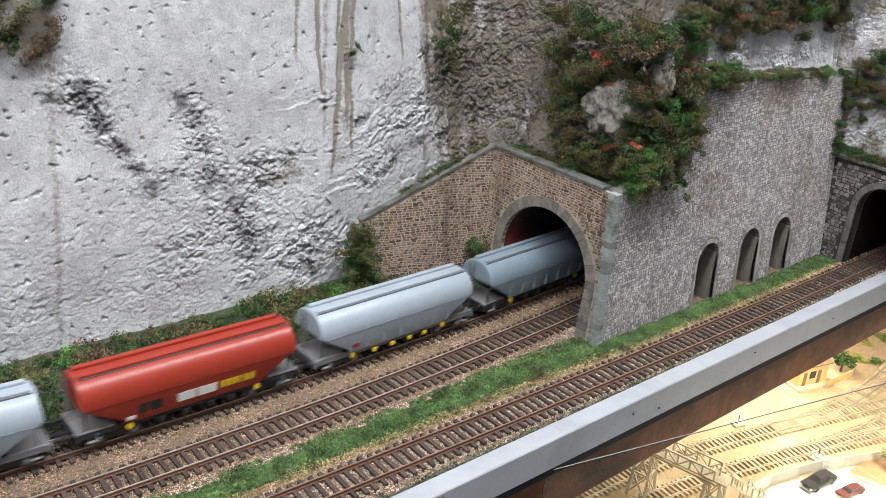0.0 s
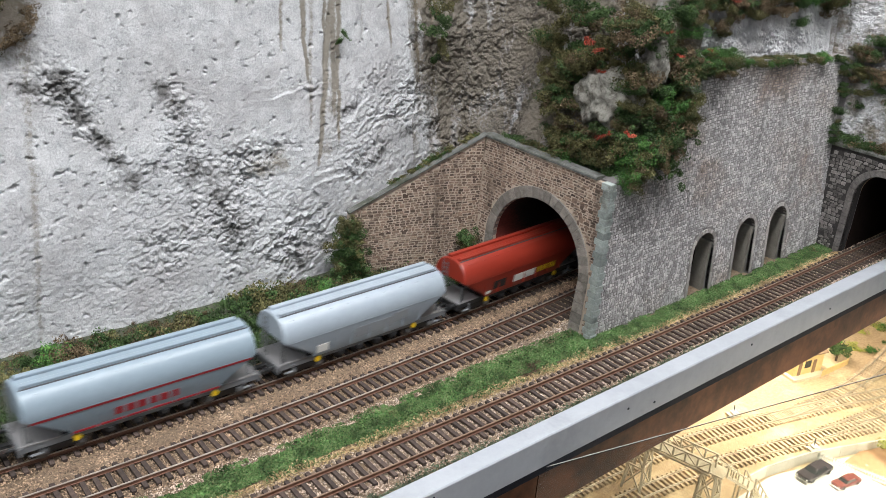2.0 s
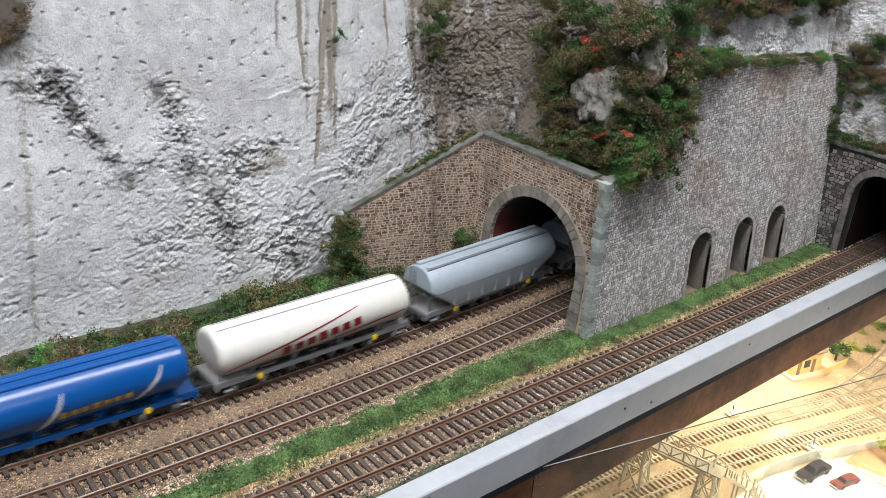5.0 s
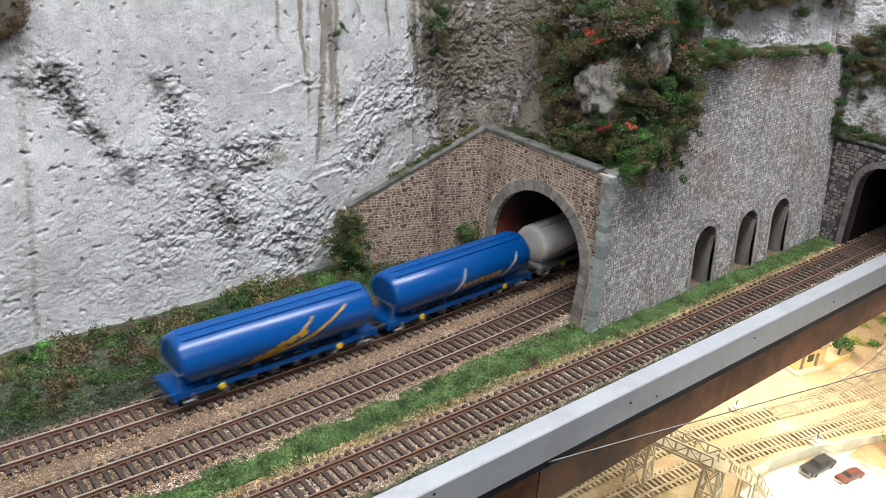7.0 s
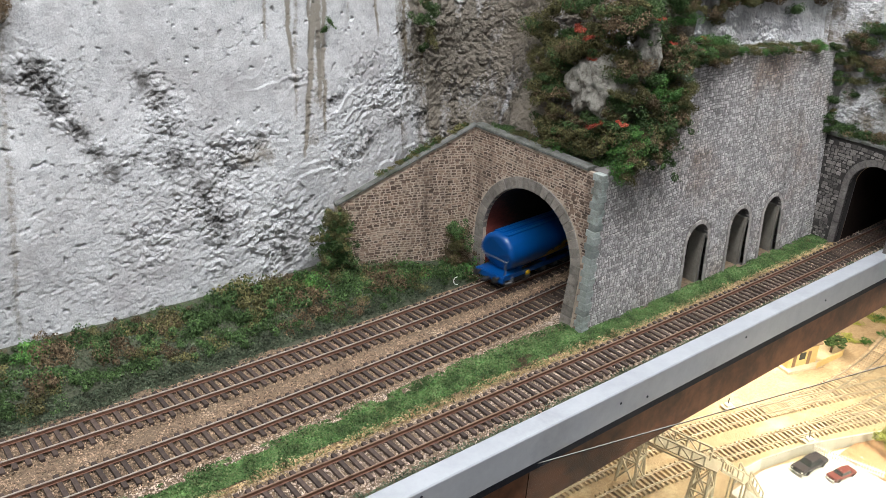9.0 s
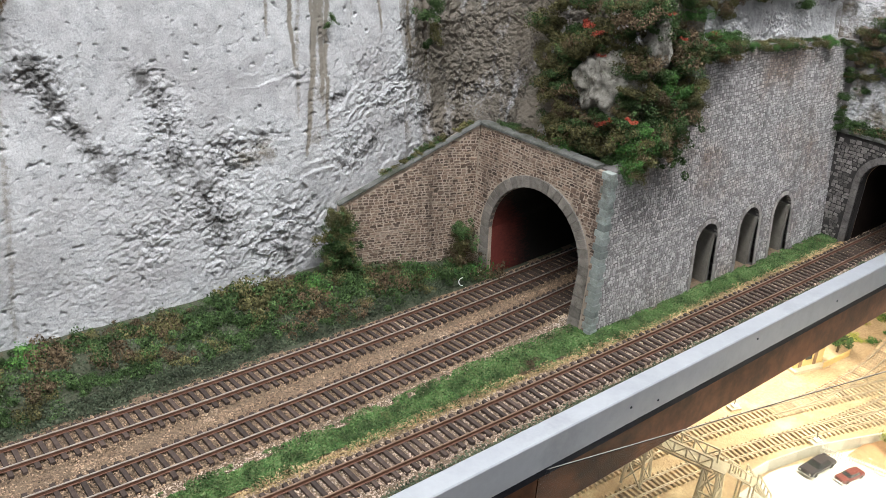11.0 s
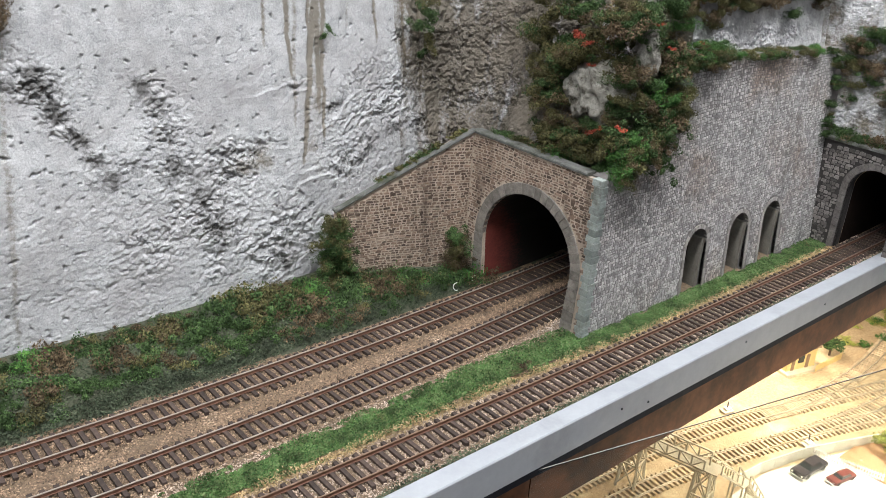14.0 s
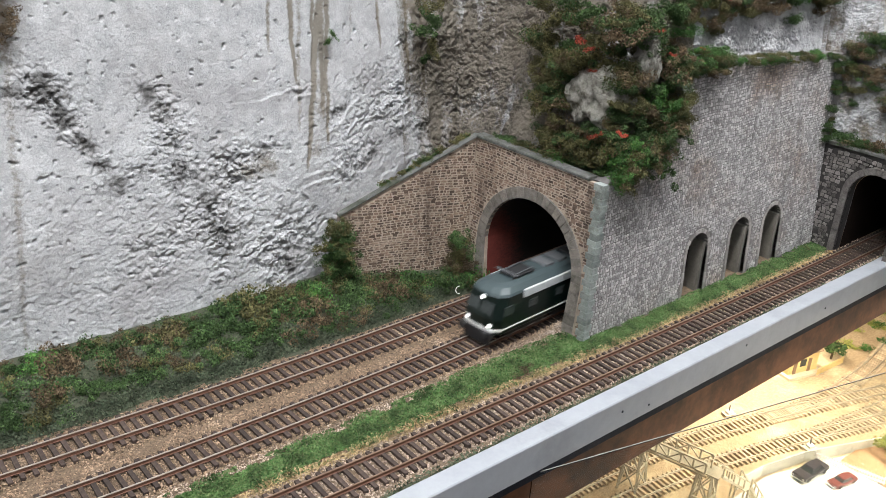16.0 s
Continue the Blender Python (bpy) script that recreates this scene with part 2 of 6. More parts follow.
M["leaf_olive"] = leafy("olive_foliage", [(0.022, 0.021, 0.010), (0.060, 0.058, 0.024), (0.115, 0.108, 0.045), (0.17, 0.155, 0.070)])
M["leaf_brown"] = leafy("brown_foliage", [(0.020, 0.013, 0.008), (0.058, 0.040, 0.024), (0.12, 0.084, 0.050), (0.17, 0.125, 0.078)])
M["straw"] = leafy("dry_straw", [(0.20, 0.13, 0.06), (0.38, 0.26, 0.13), (0.48, 0.37, 0.22)])
M["whitewire"] = mat("white_wire", (0.7, 0.7, 0.68), (0.8, 0.8, 0.78), 200, 0.4, 0.0)
M["leaf_bright"] = leafy("bright_green_foliage", [(0.03, 0.085, 0.03), (0.06, 0.16, 0.045), (0.12, 0.25, 0.06)])
M["leaf_red"] = leafy("red_blossom", [(0.14, 0.014, 0.011), (0.30, 0.038, 0.028), (0.40, 0.10, 0.06)])
M["turf"] = leafy("grass_turf", [(0.026, 0.052, 0.018), (0.062, 0.142, 0.044), (0.112, 0.23, 0.072), (0.19, 0.23, 0.105)])
M["turf_dark"] = leafy("dark_verge_turf", [(0.030, 0.044, 0.027), (0.055, 0.075, 0.046), (0.085, 0.11, 0.068), (0.12, 0.135, 0.09)])
M["leaf_yellow"] = leafy("yellow_green_foliage", [(0.16, 0.18, 0.04), (0.30, 0.33, 0.08), (0.42, 0.43, 0.13)])
# near-black that stands in for shade in the recesses and the far tunnel
M["painted_shade"] = mat("shade_black_wall", (0.010, 0.006, 0.005), (0.022, 0.013, 0.011), 60, 0.95, 0.2, spec=0.1)

# ---- mesh helpers ----
def mesh_from(name, verts, faces, smooth=False):
    me = bpy.data.meshes.new(name)
    me.from_pydata([tuple(v) for v in verts], [], [tuple(f) for f in faces])
    if smooth:
        me.polygons.foreach_set("use_smooth", [True] * len(me.polygons))
    me.update()
    return me


def bm_mesh(name, bm, smooth=False):
    bmesh.ops.recalc_face_normals(bm, faces=bm.faces)
    me = bpy.data.meshes.new(name)
    bm.to_mesh(me)
    bm.free()
    if smooth:
        me.polygons.foreach_set("use_smooth", [True] * len(me.polygons))
    return me


def part(name, bm, material, parent=None, label="", smooth=False):
    """Links a bmesh or a mesh as one object, under its thing where one is given."""
    me = bm if isinstance(bm, bpy.types.Mesh) else bm_mesh(name, bm, smooth)
    if not me.materials:
        me.materials.append(material)
    ob = new(name, me)
    ob.parent = parent
    if label:
        tagged(ob, label)
    return ob


def thing(name, label, category, m=None, group="", kind=""):
    ob = new(name)
    ob.empty_display_size = 0.01
    if m is not None:
        ob.matrix_world = m
    return tagged(ob, label, category, group, kind)


def box(bm, x0, x1, y0, y1, z0, z1, bevel=0.0):
    r = bmesh.ops.create_cube(bm, size=1.0)
    vs = r["verts"]
    for v in vs:
        v.co = Vector((x0 + (v.co.x + 0.5) * (x1 - x0), y0 + (v.co.y + 0.5) * (y1 - y0), z0 + (v.co.z + 0.5) * (z1 - z0)))
    if bevel:
        es = list({e for v in vs for e in v.link_edges})
        bmesh.ops.bevel(bm, geom=es, offset=bevel, segments=2, affect="EDGES", profile=0.6)
    return bm


def boxed(x0, x1, y0, y1, z0, z1, bevel=0.0):
    return box(bmesh.new(), x0, x1, y0, y1, z0, z1, bevel)


def cyl(bm, a, b, r, seg=12, r2=None):
    a, b = Vector(a), Vector(b)
    m = Matrix.Translation((a + b) / 2) @ (b - a).to_track_quat("Z", "Y").to_matrix().to_4x4()
    bmesh.ops.create_cone(bm, cap_ends=True, segments=seg, radius1=r, radius2=r if r2 is None else r2, depth=(b - a).length, matrix=m)
    return bm


def beam(bm, a, b, w, h):
    """A squared timber from a to b."""
    a, b = Vector(a), Vector(b)
    m = Matrix.Translation((a + b) / 2) @ (b - a).to_track_quat("X", "Z").to_matrix().to_4x4()
    r = bmesh.ops.create_cube(bm, size=1.0)
    for v in r["verts"]:
        v.co = m @ Vector((v.co.x * (b - a).length, v.co.y * w, v.co.z * h))
    return bm


def loft(rings, cap=True):
    """A skin over rings of the same number of points."""
    bm = bmesh.new()
    rows = [[bm.verts.new(p) for p in ring] for ring in rings]
    n = len(rows[0])
    for a, b in zip(rows, rows[1:]):
        for i in range(n):
            bm.faces.new((a[i], a[(i + 1) % n], b[(i + 1) % n], b[i]))
    if cap:
        bm.faces.new(rows[0][::-1])
        bm.faces.new(rows[-1])
    return bm


def slab(outline, place, depth):
    """A wall of an outline (u, v), put in the world by place(u, v, d), d from 0 (face) to depth."""
    bm = bmesh.new()
    f = [bm.verts.new(place(u, v, 0)) for u, v in outline]
    k = [bm.verts.new(place(u, v, depth)) for u, v in outline]
    n = len(f)
    ef = [bm.edges.new((f[i], f[(i + 1) % n])) for i in range(n)]
    ek = [bm.edges.new((k[i], k[(i + 1) % n])) for i in range(n)]
    bmesh.ops.triangle_fill(bm, edges=ef, use_beauty=True)
    bmesh.ops.triangle_fill(bm, edges=ek, use_beauty=True)
    for i in range(n):
        bm.faces.new((f[i], f[(i + 1) % n], k[(i + 1) % n], k[i]))
    return bm


def curved_slab(outline, place, depth, step):
    """The same for a face that is not flat: cut into strips before it is put in place."""
    bm = slab(outline, lambda u, v, d: Vector((u, d, v)), depth)
    us, vs = [p[0] for p in outline], [p[1] for p in outline]
    for axis, lo, hi in ((0, min(us), max(us)), (2, min(vs), max(vs))):
        c = lo + step
        while c < hi:
            co, no = [0, 0, 0], [0, 0, 0]
            co[axis], no[axis] = c, 1
            bmesh.ops.bisect_plane(bm, geom=bm.verts[:] + bm.edges[:] + bm.faces[:], plane_co=co, plane_no=no)
            c += step
    for v in bm.verts:
        v.co = place(v.co.x, v.co.z, v.co.y)
    return bm


def rubble(name, place, u0, u1, v0, v1, inside, course=0.0018, wide=(0.0022, 0.0050), proud=0.0006, seed=1, joint=0.00022, rag=0.00022):
    """Rubble stones in uneven courses: each one a chamfered five- or six-sided block proud of the joint."""
    rnd = random.Random(seed)
    V, F = [], []
    v = v0
    while v < v1:
        h = course * rnd.uniform(0.75, 1.3)
        u = u0
        first = rnd.uniform(0.35, 1.0)
        wave = v * 60
        while u < u1:
            w = rnd.uniform(*wide) * first
            first = 1.0
            tall = rnd.random()
            hh = h * (1.75 if tall < 0.07 else 1.0)
            if 0.07 < tall < 0.16:
                w *= 1.5
            g = joint * rnd.uniform(0.7, 1.4)
            lift = course * 0.30 * math.sin(u * 95 + wave)
            if inside(u + w / 2, v + h / 2) and inside(u + g, v + h / 2) and inside(u + w - g, v + h / 2) and inside(u + w / 2, v + hh):
                d = -proud * rnd.uniform(0.4, 1.5)
                j = lambda: rnd.uniform(-rag, rag)
                low, high = v + lift + g, v + lift + hh - g
                q = [(u + g, low), (u + w - g, low), (u + w - g * 0.6, (low + high) / 2), (u + w - g, high), (u + w * rnd.uniform(0.3, 0.7), high + rag), (u + g, high)]
                q = [(a + j(), b + j()) for a, b in q]
                cx, cy = u + w / 2, (low + high) / 2
                o, m = len(V), len(q)
                for a, b in q:
                    V.append(place(a, b, 0.0002))
                for a, b in q:
                    V.append(place(cx + (a - cx) * 0.88, cy + (b - cy) * 0.86, d + j() * 0.4))
                F += [(o + i, o + (i + 1) % m, o + m + (i + 1) % m, o + m + i) for i in range(m)]
                F.append(tuple(range(o + m, o + 2 * m)))
            u += w
        v += h
    return mesh_from(name, V, F)


def fbm(x, y, z, octaves=4):
    return noise.fractal(Vector((x, y, z)), 1.0, 2.1, octaves)


# ---- plan: the three tracks ----
def bend(x, a, b, c):
    d = max(0.08, min(0.62, x)) - 0.4
    y, s = a + b * d + c * d * d, b + 2 * c * d
    return y + s * (x - 0.4 - d), math.atan(s)


def track_a(x):
    return bend(x, 0.51995, 0.0449, 0.128)


def track_b(x):
    return bend(x, 0.4747, 0.0560, 0.150)


def track_c(x):
    d = x - 0.4
    return 0.4010 - 0.006 * d + 0.030 * d * d, math.atan(-0.006 + 0.06 * d)


PX = 0.516   # face of the main portal
FX = 0.865   # face of the far portal
WALL_Y = 0.437
GZ = -0.0046   # ballast level; the rail heads are at 0
YZ = -0.36   # lower deck


def board_y(x):
    return 0.3665 + 0.0155 * x


# ---- hall ----
def hall():
    for nm, b in (("floor", (-3, 4, -2.6, 1.9, -1.30, -1.25)), ("ceiling", (-3, 4, -2.6, 1.9, 1.30, 1.35)),
                  ("wall_north", (-3, 4, 1.9, 2.0, -1.25, 1.30)), ("wall_south", (-3, 4, -2.7, -2.6, -1.25, 1.30)),
                  ("wall_west", (-3.1, -3, -2.6, 1.9, -1.25, 1.30)), ("wall_east", (4, 4.1, -2.6, 1.9, -1.25, 1.30))):
        ob = part(nm, boxed(*b), M["hallfloor"] if nm == "floor" else M["plaster"])
        tagged(ob, "plain pale painted surface of the exhibition hall" if nm != "floor" else "plain grey floor of the exhibition hall", nm.split("_")[0], kind="structure")
    for x, y, w in ((0.25, 0.18, 0.20), (-0.9, -0.9, 0.5)):
        t = thing("ceiling_light", "white tube lamp fitting on the hall ceiling", "ceiling light", pose(x, y, 1.30))
        part("housing", boxed(-1.33, 1.33, -w / 2 - 0.03, w / 2 + 0.03, -0.045, 0.0), M["plaster"], t)
        part("diffuser", boxed(-1.3, 1.3, -w / 2, w / 2, -0.052, -0.046), M["diffuser"], t)


hall()


# ---- upper deck, board and fascia ----
def strip(x0, x1, n, prof):
    """A beam along the layout's front: prof(x) gives its ring of (y, z)."""
    return loft([[(x0 + (x1 - x0) * i / n, y, z) for y, z in prof(x0 + (x1 - x0) * i / n)] for i in range(n + 1)])


def deck():
    d = part("upper_deck", strip(-1.1, 2.4, 14, lambda x: [(board_y(x) + 0.0005, -0.058), (1.15, -0.058), (1.15, -0.0085), (board_y(x) + 0.0005, -0.0085)]), M["plywood"])
    tagged(d, "plywood upper deck that carries the railway", "deck", kind="structure")
    for x in (-1.0, 0.28, 2.3):
        for y in (0.42, 1.08):
            tagged(part("leg", boxed(x - 0.03, x + 0.03, y - 0.03, y + 0.03, -1.25, -0.058), M["plywood"]), "plain timber leg of the layout", "leg", kind="structure")
    t = thing("edge_board", "grey painted wooden edge board along the layout front", "edge board", kind="structure")
    def edge(x):
        y = board_y(x)
        return [(y - 0.0138, -0.0185), (y, -0.0185), (y, 0.0035), (y - 0.001, 0.0042), (y - 0.0130, 0.0042), (y - 0.0138, 0.0034)]
    part("board", strip(-1.1, 1.3, 12, edge), M["board"], t)
    part("black_edging", strip(-1.1, 1.3, 12, lambda x: [(board_y(x) - 0.0128, -0.0250), (board_y(x), -0.0250), (board_y(x), -0.0186), (board_y(x) - 0.0128, -0.0186)]), M["blackedge"], t, "black edging below the board")
    part("fascia_panel", strip(-1.1, 1.3, 12, lambda x: [(board_y(x) - 0.0105, -0.058), (board_y(x) - 0.0005, -0.058), (board_y(x) - 0.0005, -0.0251), (board_y(x) - 0.0105, -0.0251)]), M["fascia"], t, "dark brown varnished fascia panel")
    bm = bmesh.new()
    for x, z in ((0.30, 0.0), (0.47, -0.006), (0.50, -0.012), (0.62, -0.004), (0.745, -0.008)):
        y = board_y(x) - 0.0138
        cyl(bm, (x, y + 0.001, z), (x, y - 0.0004, z), 0.0009, 8)
    part("screw_heads", bm, M["blackedge"], t)


deck()


# ---- ground of the upper deck ----
def ground():
    V, F = [], []
    nx, ny = 330, 64
    x0, x1 = -1.0, 1.2
    for i in range(nx + 1):
        x = x0 + (x1 - x0) * i / nx
        ya, yb, yc = track_a(x)[0], track_b(x)[0], track_c(x)[0]
        b0 = board_y(x) + 0.0002
        for j in range(ny + 1):
            y = b0 + (0.66 - b0) * j / ny
            z = GZ + 0.0006 * fbm(x * 60, y * 60, 3)
            side = max(0.0, y - ya - 0.019)
            z += min(0.015, side * 0.24) + 0.0012 * fbm(x * 25, y * 25, 1) * min(1, side * 60)
            dip = min(abs(y - yc), abs(y - yb))
            if dip > 0.017 and y < yb:
                z -= 0.0008
            if y < yc - 0.018:
                z -= 0.0015 * min(1.0, (yc - 0.018 - y) / 0.006)
            V.append((x, y, z))
    for i in range(nx):
        for j in range(ny):
            a = i * (ny + 1) + j
            F.append((a, a + ny + 1, a + ny + 2, a + 1))
    me = mesh_from("ground", V, F, True)
    me.materials.append(M["ballast"])
    me.materials.append(M["earth"])
    for pg in me.polygons:
        c = pg.center
        if c.y > track_a(c.x)[0] + 0.019 + 0.003 * fbm(c.x * 60, c.y * 60, 0, 2):
            pg.material_index = 1
    ob = part("ground", me, None)
    tagged(ob, "brown stone ballast bed of the model railway", "ground", kind="structure")


ground()


def scatter_grains():
    """Loose ballast stones in and beside the tracks."""
    rng = np.random.default_rng(5)
    octa = np.array([(1, 0, 0), (-1, 0, 0), (0, 1, 0), (0, -1, 0), (0, 0, 1), (0, 0, -1)], float)
    tri = np.array([(0, 2, 4), (2, 1, 4), (1, 3, 4), (3, 0, 4), (2, 0, 5), (1, 2, 5), (3, 1, 5), (0, 3, 5)])
    for strips, material, label in ((((track_a, -0.024, 0.019, 22000, 0.05, 0.60), (track_b, -0.019, 0.024, 22000, 0.05, 0.60)), "grain_brown", "loose brown ballast stones of the double line"),
                                    (((track_c, -0.021, 0.020, 25000, 0.16, 0.92), (track_b, -0.030, -0.017, 5000, 0.05, 0.53)), "grain", "loose pale buff ballast stones")):
        P = []
        for f, lo, hi, n, xa, xb in strips:
            for x, o in zip(rng.uniform(xa, xb, n), rng.uniform(lo, hi, n)):
                P.append((x, f(x)[0] + o, GZ + (0.0006 if abs(o) < 0.018 else 0.0001)))
        P = np.array(P)
        n = len(P)
        s = rng.uniform(0.00032, 0.0008, (n, 1, 1)) * rng.uniform(0.7, 1.2, (n, 1, 3))
        pts = octa[None] * s * rng.uniform(0.7, 1.3, (n, 6, 1))
        th = rng.uniform(0, 6.28, n)
        c, si = np.cos(th)[:, None], np.sin(th)[:, None]
        x, y = pts[..., 0] * c - pts[..., 1] * si, pts[..., 0] * si + pts[..., 1] * c
        pts = np.stack([x, y, pts[..., 2] * 0.8], -1) + P[:, None]
        F = (tri[None] + 6 * np.arange(n)[:, None, None]).reshape(-1, 3)
        ob = part("ballast_stones", mesh_from("ballast_stones", pts.reshape(-1, 3).tolist(), F.tolist()), M[material])
        tagged(ob, label, "ballast", kind="stuff")


scatter_grains()


# ---- tracks ----
def rail_mesh(f, off, x0, x1, top, z0, z1, w, n):
    rings = []
    for i in range(n + 1):
        x = x0 + (x1 - x0) * i / n
        y, a = f(x)
        px, py = x - math.sin(a) * off, y + math.cos(a) * off
        rings.append([(px, py - w, z0), (px, py + w, z0), (px, py + w, z1), (px, py - w, z1)])
    return loft(rings)


SLEEPER = bm_mesh("sleeper", boxed(-0.0014, 0.0014, -0.0150, 0.0150, -0.0060, -0.0023, 0.0002))


SLEEPER_DUSTY = SLEEPER.copy()


def railway_track(f, x0, x1, s0, s1, label, z=0.0, material=None, railm=None, pitch=0.0068):
    t = thing("railway_track", label, "railway track", pose(0, 0, z), "tracks")
    n = int((x1 - x0) / 0.03)
    for o in (-0.0087, 0.0087):
        r = part("rail", rail_mesh(f, o, x0, x1, 0, -0.0023, -0.0005, 0.00035, n), railm or M["rail"], t, "rusty steel rail")
        part("rail_head", rail_mesh(f, o, x0, x1, 0, -0.0005, 0.0, 0.00044, n), (M["railhead"] if f is not track_c else M["railrust"]) if railm is None else railm, r, "worn shiny rail head")
        part("rail_foot", rail_mesh(f, o, x0, x1, 0, -0.0026, -0.0022, 0.0010, n), railm or M["rail"], r)
    rnd = random.Random(len(label))
    x = s0
    while x < s1:
        y, a = f(x)
        sl = part("sleeper", SLEEPER if material is None else SLEEPER_DUSTY, material or M["sleeper"], t)
        sl.matrix_local = pose(x, y + rnd.uniform(-0.0004, 0.0004), rnd.uniform(-0.0002, 0.0001), 0, 0, math.degrees(a) + rnd.uniform(-1.5, 1.5))
        x += pitch
    return t


railway_track(track_a, -1.0, 2.3, -0.10, 0.80, "rusty rails on dark sleepers leading into the tunnel")
railway_track(track_b, -1.0, 2.3, -0.10, 0.80, "rusty double line rails on dark sleepers in brown ballast")
railway_track(track_c, -1.0, 1.2, -0.05, 1.00, "single rusty track beside the edge board and the high wall")


# ---- masonry ----
def wall_place(u, v, d):
    """The high wall: u is x, v height, d behind its face."""
    return Vector((u, WALL_Y + 0.026 * (u - PX) + (0.03 + 0.20 * (u - PX)) * v + d, v))


def wall_top(u):
    return 0.196 - 0.065 * max(0.0, u - 0.62)


def portal_place(u, v, d):
    return Vector((PX + 0.012 * v + d, u, v))


WA, WB = Vector((PX, 0.572)), Vector((0.408, 0.603))
WDIR = (WB - WA).normalized()
WN = Vector((-WDIR.y, WDIR.x))   # to the back
if WN.y < 0:
    WN = -WN


def wing_place(u, v, d):
    p = WA + WDIR * u + WN * d
    return Vector((p.x, p.y, v))


def far_place(u, v, d):
    return Vector((FX + d, u, v))


def arch(cy, zc, r, n, low, pinch=0.0):
    """Points of an arch from its right foot over the crown to its left foot."""
    pts = [(cy - r + pinch, low)]
    for i in range(n + 1):
        a = math.pi * i / n
        pts.append((cy - r * math.cos(a), zc + r * math.sin(a)))
    pts.append((cy + r - pinch, low))
    return pts


def ring_stones(parent, place, cy, zc, r, wide, low, n, material, pinch=0.0, proud=0.0016, joint=0.06):
    """Voussoirs round an arch and the blocks of its two jambs, each a block of its own."""
    def block(name, quad):
        bm = bmesh.new()
        lo = [bm.verts.new(place(u, v, 0.003)) for u, v in quad]
        cu, cv = sum(q[0] for q in quad) / 4, sum(q[1] for q in quad) / 4
        mid = [bm.verts.new(place(u, v, -proud * 0.6)) for u, v in quad]
        hi = [bm.verts.new(place(cu + (u - cu) * 0.93, cv + (v - cv) * 0.93, -proud)) for u, v in quad]
        for a, b in ((lo, mid), (mid, hi)):
            for i in range(4):
                bm.faces.new((a[i], a[(i + 1) % 4], b[(i + 1) % 4], b[i]))
        bm.faces.new(hi)
        part(name, bm, material, parent)
    for i in range(n):
        a0, a1 = math.pi * (i + joint / 2) / n, math.pi * (i + 1 - joint / 2) / n
        q = [(cy - rr * math.cos(a), zc + rr * math.sin(a)) for rr, a in ((r, a0), (r + wide, a0), (r + wide, a1), (r, a1))]
        block("voussoir", q)
    m = max(2, int((zc - low) / 0.0075))
    for s in (-1, 1):
        for k in range(m):
            va, vb = low + (zc - low) * k / m + 0.0002, low + (zc - low) * (k + 1) / m - 0.0002
            ia, ib = pinch * (zc - va) / (zc - low), pinch * (zc - vb) / (zc - low)
            block("jamb_stone", [(cy + s * (r - ia), va), (cy + s * (r + wide - ia * 0.4), va), (cy + s * (r + wide - ib * 0.4), vb), (cy + s * (r - ib), vb)])


def coping(name, place, u0, u1, v0, v1, n, parent, over=0.0035, deep=0.012, high=0.0045):
    """Coping slabs along a wall's top."""
    rnd = random.Random(n)
    for i in range(n):
        a, b = i / n + 0.002, (i + 1) / n - 0.002
        ua, ub = u0 + (u1 - u0) * a, u0 + (u1 - u0) * b
        va, vb = v0 + (v1 - v0) * a, v0 + (v1 - v0) * b
        k = rnd.uniform(-0.0003, 0.0003)
        bm = bmesh.new()
        ring = lambda u, v: [bm.verts.new(place(u, v + z, d)) for d, z in ((-over, k), (deep, k), (deep, high + k), (-over + 0.0008, high + k), (-over, high - 0.0008 + k))]
        r0, r1 = ring(ua, va), ring(ub, vb)
        for j in range(5):
            bm.faces.new((r0[j], r0[(j + 1) % 5], r1[(j + 1) % 5], r1[j]))
        bm.faces.new(r0[::-1])
        bm.faces.new(r1)
        part(name, bm, M["coping"], parent)


ACY, AZC, AR = 0.504, 0.038, 0.048


